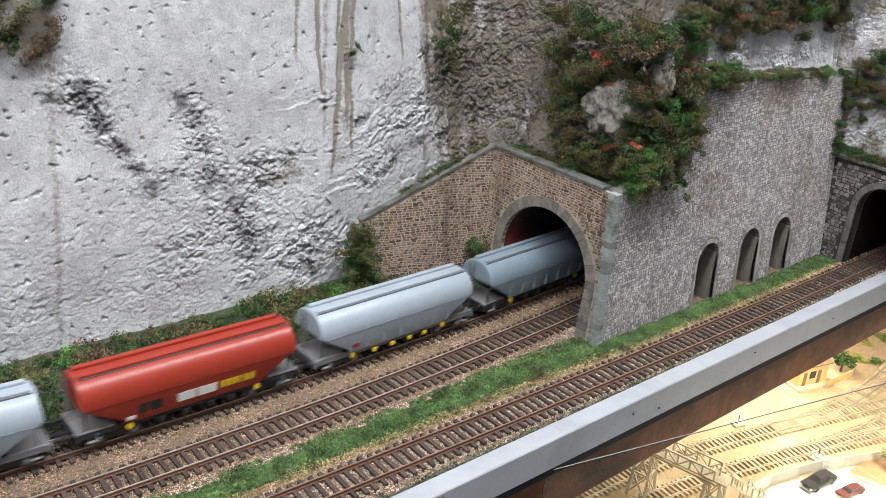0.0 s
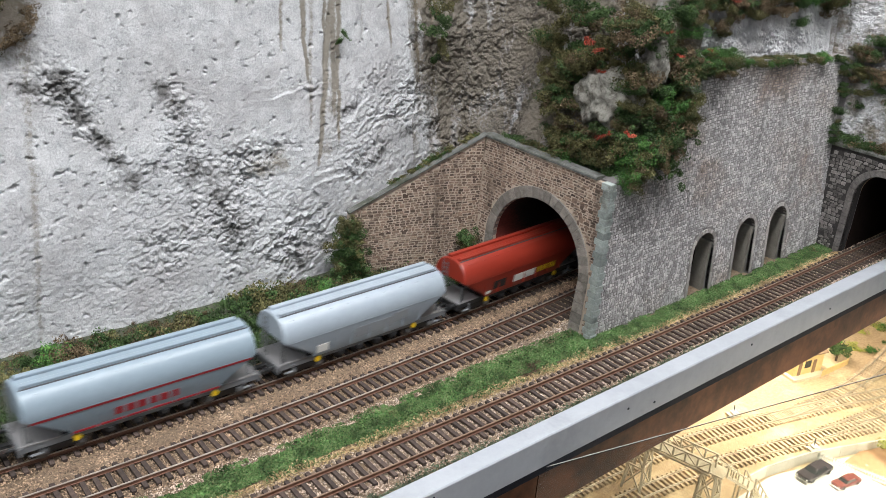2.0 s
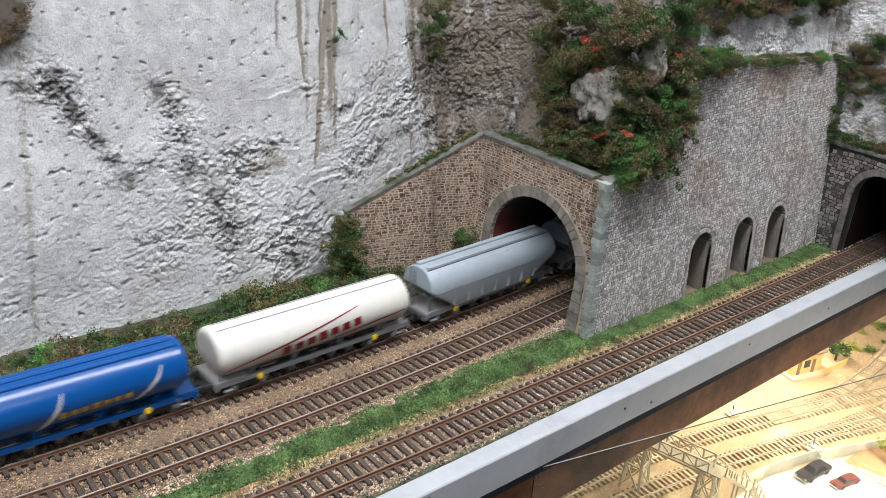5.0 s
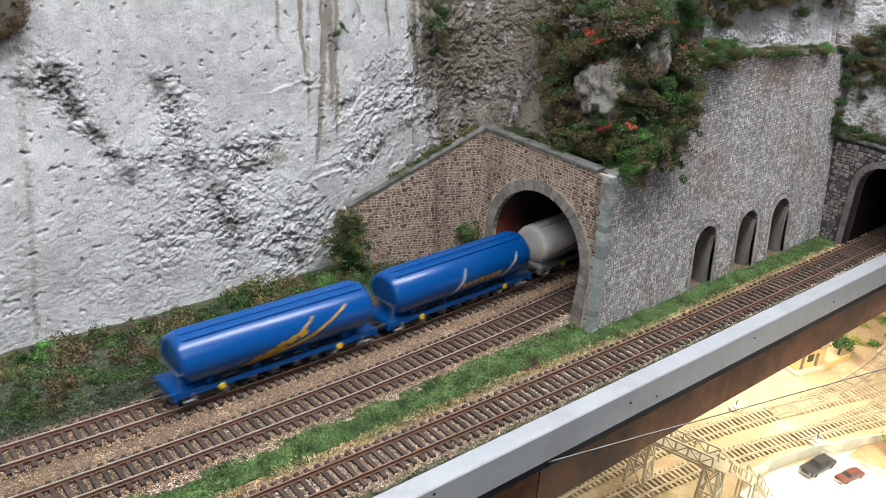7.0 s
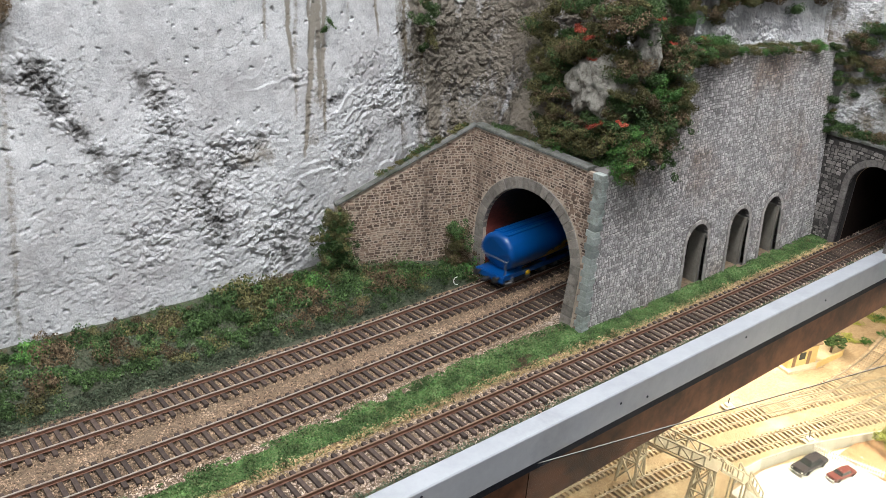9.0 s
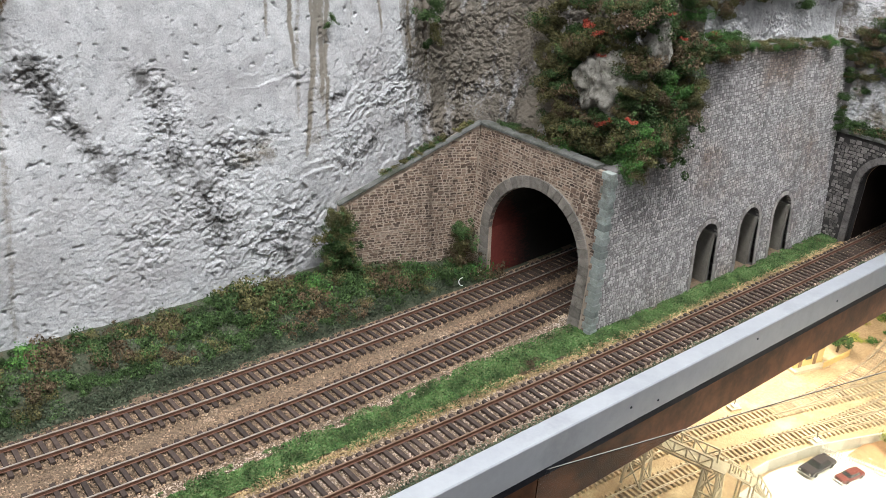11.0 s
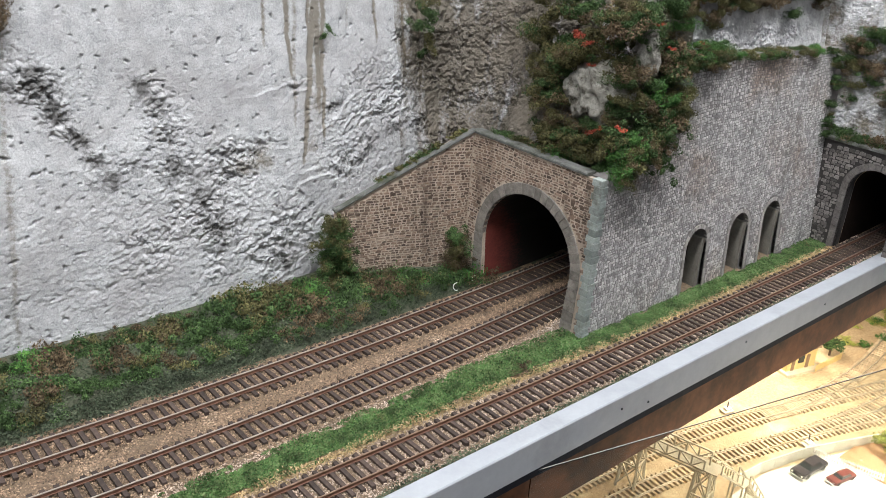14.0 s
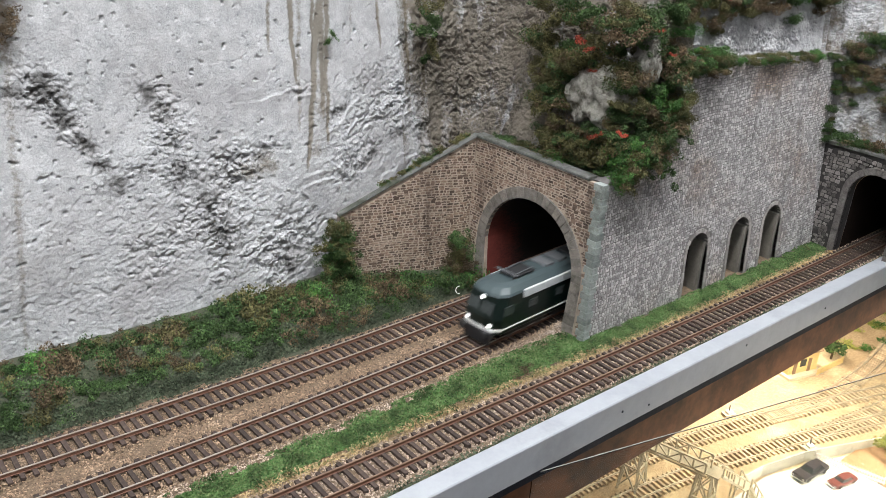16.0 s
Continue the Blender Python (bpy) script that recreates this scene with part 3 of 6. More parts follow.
def main_portal():
    t = thing("tunnel_portal", "brown rubble tunnel portal with a grey stone arch", "tunnel portal", kind="structure")
    out = [(WALL_Y + 0.0045, -0.012)] + [(ACY - AR + 0.003, -0.012)] + arch(ACY, AZC, AR, 28, 0.0, 0.003) + [(ACY + AR - 0.003, -0.012), (0.574, -0.012), (0.574, 0.118), (WALL_Y + 0.0045, 0.118)]
    part("backing_wall", slab(out, portal_place, 0.0035), M["mortar_pale"], t)
    def inside(u, v):
        if not (WALL_Y + 0.0045 < u < 0.5735 and v < 0.1178):
            return False
        if v > AZC:
            return math.hypot(u - ACY, v - AZC) > AR + 0.0092
        return abs(u - ACY) > AR + 0.0092
    tagged(part("rubble_stones", rubble("rubble_stones", portal_place, WALL_Y + 0.0046, 0.572, -0.004, 0.118, inside, 0.0022, (0.0024, 0.0060), 0.00026, 2, 0.00036, 0.00032), M["stone_brown"], t), "brown rubble stones with pale joints", kind="stuff")
    ring_stones(t, portal_place, ACY, AZC, AR, 0.0092, -0.006, 25, M["voussoir"], 0.003, 0.0011, 0.035)
    coping("coping_stone", portal_place, 0.573, 0.452, 0.1185, 0.1185, 5, t, 0.0018, 0.007, 0.0026)
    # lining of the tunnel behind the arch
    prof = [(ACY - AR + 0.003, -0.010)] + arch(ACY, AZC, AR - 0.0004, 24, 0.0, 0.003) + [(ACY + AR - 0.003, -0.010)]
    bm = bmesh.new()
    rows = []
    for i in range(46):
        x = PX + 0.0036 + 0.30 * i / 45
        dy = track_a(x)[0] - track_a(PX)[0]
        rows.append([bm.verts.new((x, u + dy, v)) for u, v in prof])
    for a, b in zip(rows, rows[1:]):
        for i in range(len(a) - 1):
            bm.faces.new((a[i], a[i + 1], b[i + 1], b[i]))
    ln = part("tunnel_lining", bm, M["lining"], t, "red-brown tunnel lining, shade painted black further in")
    # shade put into the colour: darker inwards, upwards and on the near side
    at = ln.data.attributes.new("painted_shade", "FLOAT", "POINT")
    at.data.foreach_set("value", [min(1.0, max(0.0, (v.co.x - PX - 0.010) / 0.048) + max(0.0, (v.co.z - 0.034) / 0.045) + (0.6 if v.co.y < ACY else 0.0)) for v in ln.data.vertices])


main_portal()


def wing_wall():
    t = thing("wing_wall", "brown rubble wing wall with a sloping stone coping", "wing wall", kind="structure")
    L = (WB - WA).length
    part("backing_wall", slab([(0, -0.012), (L, -0.012), (L, 0.061), (0, 0.119)], wing_place, 0.008), M["mortar_pale"], t)
    top = lambda u: 0.1175 - 0.058 * u / L
    tagged(part("rubble_stones", rubble("rubble_stones", wing_place, 0.0, L, -0.002, 0.118, lambda u, v: 0.0 < u < L - 0.0005 and v < top(u) - 0.0006, 0.0021, (0.0024, 0.0058), 0.00026, 4, 0.00036, 0.00032), M["stone_brown"], t), "brown rubble stones with pale joints", kind="stuff")
    coping("coping_stone", wing_place, -0.001, L + 0.002, 0.1195, 0.0610, 7, t, 0.0014, 0.004, 0.0020)


wing_wall()

NICHES = ((0.6575, 0.0155), (0.7235, 0.0155), (0.7795, 0.0155))   # centre, half width


def high_wall():
    t = thing("high_retaining_wall", "high grey rubble retaining wall with three arched recesses", "retaining wall", kind="structure")
    out = [(PX + 0.0056, -0.012)]
    for c, h in NICHES:
        out += [(c - h, -0.012)] + arch(c, 0.036, h, 14, 0.0) + [(c + h, -0.012)]
    out += [(0.95, -0.012), (0.95, wall_top(0.95)), (0.62, 0.196), (0.606, 0.196), (0.600, 0.152), (0.550, 0.124), (PX + 0.0056, 0.119)]
    part("backing_wall", curved_slab(out, wall_place, 0.014, 0.025), M["mortar_dark"], t)
    def inside(u, v):
        if not (PX + 0.0047 < u < FX + 0.002 and v < wall_top(u) - 0.002) or v > (0.118 + max(0, u - 0.545) * 0.6 if u < 0.600 else 0.152 + (u - 0.6) * 7):
            return False
        for c, h in NICHES:
            if (v > 0.036 and math.hypot(u - c, v - 0.036) < h + 0.0037) or (v <= 0.036 and abs(u - c) < h + 0.0036):
                return False
        return True
    tagged(part("rubble_stones", rubble("rubble_stones", wall_place, PX + 0.0048, FX, -0.004, 0.195, inside, 0.0024, (0.0018, 0.0040), 0.00032, 7, 0.00026, 0.0003), M["stone_grey"], t), "grey and buff rubble stones with dark joints", kind="stuff")
    for c, h in NICHES:
        ring_stones(t, wall_place, c, 0.036, h, 0.0036, -0.004, 13, M["nichering"], 0.0, 0.0007)
        # back, sides and top coloured near-black in place of shade
        n = part("recess", slab([(c - h - 0.002, -0.012), (c + h + 0.002, -0.012), (c + h + 0.002, 0.056), (c - h - 0.002, 0.056)], lambda u, v, d: wall_place(u, v, 0.0330 + d), 0.004), M["painted_shade"], t, "back of an arched recess painted dark as shade")
        part("recess_side", boxed(c - h - 0.003, c - h - 0.0002, wall_place(c, 0, 0).y + 0.0146, wall_place(c, 0, 0).y + 0.033, -0.012, 0.056), M["painted_shade"], t)
        part("recess_side", boxed(c + h + 0.0002, c + h + 0.003, wall_place(c, 0, 0).y + 0.0146, wall_place(c, 0, 0).y + 0.033, -0.012, 0.056), M["painted_shade"], t)
        part("recess_top", boxed(c - h - 0.003, c + h + 0.003, wall_place(c, 0, 0).y + 0.0166, wall_place(c, 0, 0).y + 0.033, 0.0562, 0.059), M["painted_shade"], t)
        part("buttress_slab", boxed(c + h - 0.0045, c + h - 0.0005, WALL_Y + 0.026 * (c - PX) + 0.004, WALL_Y + 0.026 * (c - PX) + 0.0165, -0.008, 0.040, 0.0005), M["concrete"], t, "plain concrete slab inside the recess")
    # quoins at the corner of portal and wall
    rnd = random.Random(3)
    z, k = -0.006, 0
    while z < 0.1145:
        h = 0.0052 + rnd.uniform(-0.0004, 0.0004)
        a, b = (0.0068, 0.0046) if k % 2 else (0.0050, 0.0064)
        y0 = WALL_Y + 0.03 * z
        x0 = PX + 0.012 * z
        part("quoin_stone", boxed(x0 - 0.0016, x0 + b, y0 - 0.0016, y0 + a, z + 0.0001, z + h - 0.0001, 0.0003), M["quoin"], t, "" if k else "weathered blue-grey quoin stone")
        z += h
        k += 1
    part("quoin_foot", boxed(PX - 0.0035, PX + 0.0065, WALL_Y - 0.0035, WALL_Y + 0.0065, -0.012, -0.0062, 0.0004), M["quoin"], t)


high_wall()


def far_portal():
    t = thing("far_tunnel_portal", "grey rubble tunnel portal of the single track", "tunnel portal", kind="structure")
    cy, zc, r = 0.3985, 0.057, 0.0235
    out = [(0.30, -0.012), (cy - r, -0.012)] + arch(cy, zc, r, 20, 0.0) + [(cy + r, -0.012), (0.4475, -0.012), (0.4585, 0.097), (0.30, 0.097)]
    part("backing_wall", slab(out, far_place, 0.012), M["mortar_shaded"], t)
    def inside(u, v):
        if not (0.302 < u < 0.4462 + 0.10 * v and v < 0.096):
            return False
        return math.hypot(u - cy, v - zc) > r + 0.0068 if v > zc else abs(u - cy) > r + 0.0068
    tagged(part("rubble_stones", rubble("rubble_stones", far_place, 0.302, 0.457, -0.004, 0.097, inside, 0.0034, (0.0030, 0.0068), 0.0008, 9, 0.0004, 0.0004), M["stone_dark"], t), "coarse grey rubble stones", kind="stuff")
    ring_stones(t, far_place, cy, zc, r, 0.0065, -0.006, 15, M["stone_dark"])
    coping("coping_stone", far_place, 0.4580, 0.302, 0.0975, 0.0975, 5, t, 0.0025, 0.010, 0.003)
    prof = [(cy - r, -0.010)] + arch(cy, zc, r - 0.0004, 20, 0.0) + [(cy + r, -0.010)]
    bm = bmesh.new()
    rows = [[bm.verts.new((FX + 0.0121 + 0.3 * i / 4, u + 0.004 * i, v)) for u, v in prof] for i in range(5)]
    for a, b in zip(rows, rows[1:]):
        for i in range(len(a) - 1):
            bm.faces.new((a[i], a[i + 1], b[i + 1], b[i]))
    bm.faces.new(rows[-1])
    # the tunnel's darkness is put into the lining's colour
    part("tunnel_lining", bm, M["painted_shade"], t, "tunnel lining painted black as shade")


far_portal()


# ---- chalk cliff ----
def bump_at(x, z, cx, cz, rx, rz, turn=0.0):
    c, s = math.cos(turn), math.sin(turn)
    dx, dz = x - cx, z - cz
    u, v = (dx * c + dz * s) / rx, (-dx * s + dz * c) / rz
    return math.exp(-(u * u + v * v))


# patches of rough rock on the face: x, z, half length, half height, turn, roughness, lichen
ROUGH = ((0.205, 0.176, 0.014, 0.009, -0.5, 1.0, 1.0), (0.190, 0.176, 0.012, 0.007, 0.0, 0.9, 0.9), (0.214, 0.160, 0.012, 0.007, -0.9, 1.0, 0.9), (0.224, 0.142, 0.014, 0.005, -0.9, 0.8, 0.8), (0.236, 0.124, 0.014, 0.005, -0.9, 0.8, 0.75),
         (0.243, 0.110, 0.011, 0.007, 0.0, 1.0, 1.0), (0.258, 0.116, 0.012, 0.006, -0.2, 0.8, 0.4), (0.269, 0.070, 0.020, 0.006, 0.0, 0.9, 0.35), (0.268, 0.166, 0.007, 0.008, 0.6, 0.8, 0.95), (0.276, 0.154, 0.008, 0.012, 0.5, 0.7, 0.7),
         (0.282, 0.136, 0.013, 0.016, 0.0, 0.6, 0.35), (0.289, 0.110, 0.014, 0.010, -0.2, 1.1, 0.75), (0.303, 0.089, 0.011, 0.008, -0.8, 1.1, 0.85), (0.312, 0.066, 0.010, 0.008, -0.5, 1.1, 0.95), (0.317, 0.052, 0.012, 0.005, 0.0, 1.1, 0.6),
         (0.316, 0.108, 0.022, 0.011, 0.3, 1.1, 0.3), (0.330, 0.050, 0.026, 0.020, 0.0, 1.1, 0.15), (0.356, 0.048, 0.030, 0.024, 0.0, 0.9, 0.12), (0.290, 0.085, 0.034, 0.030, 0.0, 0.8, 0.1), (0.258, 0.092, 0.020, 0.016, 0.0, 0.7, 0.15),
         (0.285, 0.052, 0.028, 0.012, 0.0, 0.6, 0.12), (0.367, 0.024, 0.004, 0.006, 0.0, 0.6, 1.0), (0.340, 0.112, 0.020, 0.007, 0.5, 0.7, 0.35), (0.380, 0.160, 0.010, 0.004, 0.0, 0.8, 0.5),
         (0.416, 0.142, 0.011, 0.003, 0.4, 0.8, 0.8), (0.446, 0.162, 0.022, 0.006, 0.5, 0.8, 0.35), (0.478, 0.114, 0.016, 0.0035, 0.4, 0.9, 0.85), (0.443, 0.100, 0.016, 0.0035, 0.4, 0.9, 0.8), (0.535, 0.131, 0.024, 0.012, 0.4, 1.0, 0.7),
         (0.510, 0.118, 0.022, 0.010, 0.4, 0.9, 0.45), (0.486, 0.188, 0.008, 0.004, 0.5, 0.8, 0.7), (0.460, 0.130, 0.045, 0.026, 0.4, 0.65, 0.12), (0.420, 0.092, 0.016, 0.012, 0.0, 0.8, 0.3))
# yellow-grey lichen: x, z, half length, half height, strength
LICHEN = ((0.345, 0.108, 0.022, 0.016, 0.62), (0.394, 0.108, 0.012, 0.030, 0.40), (0.500, 0.180, 0.020, 0.040, 0.45), (0.400, 0.150, 0.008, 0.030, 0.55))
# run-off streaks: x and z at the top, x and z at the foot, half width, strength
STREAKS = ((0.362, 0.27, 0.360, 0.185, 0.0016, 0.7), (0.376, 0.27, 0.380, 0.162, 0.0017, 1.0), (0.382, 0.160, 0.380, 0.127, 0.0013, 0.55), (0.397, 0.27, 0.396, 0.173, 0.0014, 0.9), (0.397, 0.180, 0.386, 0.100, 0.0018, 1.0),
           (0.411, 0.27, 0.404, 0.116, 0.0016, 0.9), (0.403, 0.230, 0.402, 0.135, 0.0024, 0.9), (0.432, 0.27, 0.432, 0.186, 0.0020, 0.4), (0.459, 0.27, 0.461, 0.181, 0.0015, 0.8), (0.492, 0.27, 0.492, 0.150, 0.0016, 0.8), (0.509, 0.27, 0.511, 0.140, 0.0018, 0.8), (0.179, 0.095, 0.172, 0.010, 0.0020, 0.5))


def plan_curve(s):
    """Foot of the rock in plan, s from 0 to 4: the open face, the gully, over the portal, over the high wall, over the far portal."""
    pts = ((-1.05, 0.600), (0.42, 0.606), (0.535, 0.606), (0.540, 0.560), (0.541, 0.480), (0.560, 0.458), (0.62, 0.458), (0.858, 0.480), (0.874, 0.462), (0.880, 0.30))
    key = (0, 1.5, 1.65, 1.78, 2.0, 2.1, 2.25, 3.2, 3.3, 4.0)
    for i in range(len(key) - 1):
        if s <= key[i + 1]:
            f = (s - key[i]) / (key[i + 1] - key[i])
            a, b = Vector(pts[i]), Vector(pts[i + 1])
            return a.lerp(b, f)
    return Vector(pts[-1])


def foot_z(s):
    if s < 1.66:
        return -0.008
    if s < 1.78:
        return -0.008 + 0.122 * (s - 1.66) / 0.12
    if s < 2.12:
        return 0.114
    if s < 2.30:
        return 0.114 + 0.064 * (s - 2.12) / 0.18
    if s < 3.22:
        return 0.178 - 0.010 * (s - 2.3)
    return 0.094


def lean(s):
    if s < 1.5:
        return 0.10
    if s < 1.75:
        return 0.10 + 0.8 * (s - 1.5)
    if s < 2.15:
        return 0.34
    if s < 2.35:
        return 0.34 - 1.1 * (s - 2.15)
    if s < 3.22:
        return 0.12
    return 0.2


def cliff():
    S = []
    s = 0.0
    while s < 4.0:
        S.append(s)
        s += 0.014 if (s < 1.19) else (0.0008 if s < 1.80 else (0.0020 if s < 2.35 else (0.004 if s < 3.3 else 0.0045)))
    S.append(4.0)
    NZ = 380
    ZT = 0.36
    V, F, D, O, E, K = [], [], [], [], [], []
    for s in S:
        p = plan_curve(s)
        q = plan_curve(min(4, s + 0.06)) - plan_curve(max(0, s - 0.06))
        n = Vector((-q.y, q.x)).normalized()   # into the rock
        z0, ln = foot_z(s), lean(s)
        for j in range(NZ + 1):
            f = j / NZ
            z = z0 + (ZT - z0) * (f * 0.78 if f < 0.88 else 0.6864 + (f - 0.88) * 2.6133)
            base = p + n * (ln * (z - z0))
            x = base.x
            big = 0.0050 * fbm(x * 7, z * 7 + 9, base.y * 7, 2) + 0.0009 * fbm(x * 24 + 4, z * 24, base.y * 24, 2)
            rough = 0.0
            dirt = 0.0
            if s < 1.62:
                for cx, cz, rx, rz, tu, st, di in ROUGH:
                    if abs(x - cx) + abs(z - cz) > 0.10:
                        continue
                    rough = max(rough, bump_at(x, z, cx, cz, rx * 1.35, rz * 1.35, tu) * st)
                    dirt = max(dirt, bump_at(x, z, cx, cz, rx * 1.05, rz * 1.05, tu) * di * 0.95 + bump_at(x, z, cx, cz, rx * 2.1, rz * 2.1, tu) * di * 0.28)
                if z < 0.11:
                    rough = max(rough, 0.12 * (1 - z / 0.11) + 0.08)
            else:
                rough = 0.5
            if s > 1.58:
                rough = max(rough, (0.95 if s < 2.3 else 0.42) * min(1.0, (s - 1.58) / 0.05))
            rough *= min(1.25, max(0.35, 0.9 + 1.1 * fbm(x * 30 + 3, z * 30, base.y * 30, 3)))
            wx, wz = x + 0.004 * fbm(x * 45, z * 45, base.y * 45, 2), z + 0.004 * fbm(x * 45 + 9, z * 45, base.y * 45, 2)
            lump = 0.55 - noise.voronoi(Vector((wx * 105, base.y * 105, wz * 130)))[0][0]
            knob = 0.55 - noise.voronoi(Vector((wx * 230, base.y * 230, wz * 275)))[0][0]
            chip = 0.5 - noise.voronoi(Vector((x * 500, base.y * 500, z * 560)))[0][0]
            kn = rough * (0.0040 * lump + 0.0033 * knob) + (0.00010 + 0.0013 * rough) * chip
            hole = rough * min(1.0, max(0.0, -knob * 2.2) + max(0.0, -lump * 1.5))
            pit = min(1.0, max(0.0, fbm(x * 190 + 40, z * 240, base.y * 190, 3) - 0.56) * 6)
            strat = pit * -0.0015
            if 1.40 < s < 1.72:
                t = (z - 0.37 * x) * 62 + 1.5 * fbm(x * 18, z * 30, 2, 3)
                saw = (t - math.floor(t)) ** 2
                cut = min(1.0, max(0.0, fbm(x * 22 + 5, z * 34, 4, 2) + 0.28) * 2.2)
                strat += 0.0011 * (saw - 0.4) * cut * min(1, (s - 1.40) / 0.05) * max(0.0, min(1.0, (0.185 - z) / 0.03)) * (1 if s < 1.6 else max(0, (1.72 - s) / 0.12))
            fine = (0.00016 + 0.0006 * rough) * fbm(x * 300, z * 330, base.y * 300, 3)
            if s > 1.56:
                strat += 0.0034 * fbm(x * 50, z * 34, base.y * 50, 4) * min(1, (s - 1.56) / 0.05) * (1.0 if s < 2.3 else 0.5)
            groove = 0.0
            och = 0.0
            for xa, za, xb, zb, w, st in STREAKS:
                if s > 1.66 or z < zb - 0.02:
                    continue
                f2 = (z - zb) / (za - zb)
                wig = xb + (xa - xb) * f2 + 0.0020 * fbm(z * 45, xa * 90, 0, 2)
                ww = w * 1.6 * (0.7 + 0.5 * min(1.2, max(0, f2)))
                g = math.exp(-((x - wig) / ww) ** 2) / (1 + math.exp((zb - z) / 0.003))
                och = max(och, g * st)
                groove += g * 0.0009
            disp = big + fine - kn - strat + groove
            edge = min(1.0, j / 5) if s > 1.75 else 1.0
            disp *= edge
            c = base + n * disp
            V.append((c.x, c.y, z))
            run = max(0.0, fbm(x * 95, z * 9, base.y * 95, 3))   # marks drawn out downwards
            if s < 1.58:
                soil = 0.95 * bump_at(x, z, 0.180, 0.222, 0.018, 0.030) + min(0.22, max(0, x - 0.41) * 2.5)
                for cx, cz, rx, rz, st in LICHEN:
                    och = max(och, st * bump_at(x, z, cx, cz, rx, rz) * (0.9 + 0.8 * fbm(x * 70, z * 70, 8, 3)))
                grime = 0.0
            elif s < 2.3:
                soil, grime = 0.34 + 11.0 * min(0.045, s - 1.58) + 0.6 * fbm(x * 60, z * 12, base.y * 60, 3), 0.45 * run
            elif s < 3.2:
                soil, grime = 0.30 * run, 0.45 * run
            else:
                soil, grime = 0.42 + 0.5 * fbm(x * 60, z * 40, base.y * 60, 2), 0.8 * run
            # lichen and run-off marks, plus shade painted into the hollows and pits
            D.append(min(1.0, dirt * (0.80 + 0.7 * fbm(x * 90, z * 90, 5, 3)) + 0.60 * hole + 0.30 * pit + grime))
            O.append(och)
            E.append(max(0.0, min(1.0, soil)))
            K.append(rough)
    m = NZ + 1
    for i in range(len(S) - 1):
        for j in range(NZ):
            a = i * m + j
            F.append((a, a + m, a + m + 1, a + 1))
    me = mesh_from("chalk_cliff", V, F, True)
    for nm, vals in (("dirt", D), ("ochre", O), ("soil", E), ("rough", K)):
        at = me.attributes.new(nm, "FLOAT", "POINT")
        at.data.foreach_set("value", vals)
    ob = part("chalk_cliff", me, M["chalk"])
    tagged(ob, "white chalk cliff with dark rough patches and ochre streaks", "cliff", kind="structure")
    # unseen plain shell, added behind and above to close the hill against light
    sh = bmesh.new()
    box(sh, -1.08, 2.4, 1.10, 1.13, -0.0085, 0.40)
    sh2 = part("hill_back", sh, M["plywood"])
    tagged(sh2, "unseen plywood back added to close the hill", "backing", kind="structure")
    top = part("hill_top", box(boxed(-1.08, 0.56, 0.62, 1.10, 0.352, 0.362), 0.56, 2.4, 0.44, 1.10, 0.352, 0.362), M["plywood"])
    tagged(top, "unseen top board added to keep light out of the hill", "backing", kind="structure")
    for nm, b in (("hill_end", (2.37, 2.40, 0.37, 1.10, -0.0085, 0.352)), ("hill_front", (1.20, 2.37, 0.385, 0.41, -0.0085, 0.352)), ("hill_side", (0.955, 1.20, 0.46, 0.475, -0.0085, 0.352))):
        tagged(part(nm, boxed(*b), M["plywood"]), "unseen board added to close the hill", "backing", kind="structure")


cliff()


# ---- vegetation ----
def leaf_mesh(name, centres, size, rng, out=None):
    """Many small leaves, each a folded pair of triangles, turned at random or with its face roughly along out."""
    c = np.asarray(centres)
    n = len(c)
    a = rng.normal(size=(n, 3))
    if out is not None:
        a = np.cross(np.asarray(out) + 0.55 * rng.normal(size=(n, 3)), a)
    a /= np.linalg.norm(a, axis=1, keepdims=True)
    b = np.cross(a, rng.normal(size=(n, 3)) if out is None else np.asarray(out) + 0.45 * rng.normal(size=(n, 3)))
    b /= np.linalg.norm(b, axis=1, keepdims=True)
    k = np.cross(a, b)
    s = size * rng.uniform(0.6, 1.4, (n, 1))
    v = np.stack([c - a * s, c + b * s * 0.6 + k * s * 0.25, c + a * s, c - b * s * 0.6 + k * s * 0.25], 1).reshape(-1, 3)
    f = np.arange(n)[:, None] * 4
    return mesh_from(name, v.tolist(), np.concatenate([f + (0, 1, 2), f + (0, 2, 3)]).tolist())


def bush_mesh(name, seed, leaves=900, lumps=9, size=0.045, flat=0.75):
    """A crown one unit across: lumps of leaves with gaps between them."""
    rng = np.random.default_rng(seed)
    cs = rng.normal(size=(lumps, 3)) * (0.24, 0.24, 0.16)
    cs[:, 2] = np.abs(cs[:, 2])
    rad = rng.uniform(0.10, 0.25, lumps)
    k = rng.integers(0, lumps, leaves)
    d = rng.normal(size=(leaves, 3))
    d /= np.linalg.norm(d, axis=1, keepdims=True)
    p = cs[k] + d * (rad[k] * rng.uniform(0.55, 1.0, leaves) ** 0.4)[:, None]
    p[:, 2] *= flat
    stray = rng.random(leaves) < 0.10
    p[stray] *= rng.uniform(1.05, 1.35, (stray.sum(), 1))
    return leaf_mesh(name, p, size, rng, d)


KINDS = {"green": ("leaf_green", "dark green foam shrub"), "olive": ("leaf_olive", "olive green foam shrub"), "brown": ("leaf_brown", "withered brown foam shrub"),
         "bright": ("leaf_bright", "bright green foam shrub"), "red": ("leaf_red", "red flowering tuft")}
BUSHES = {}
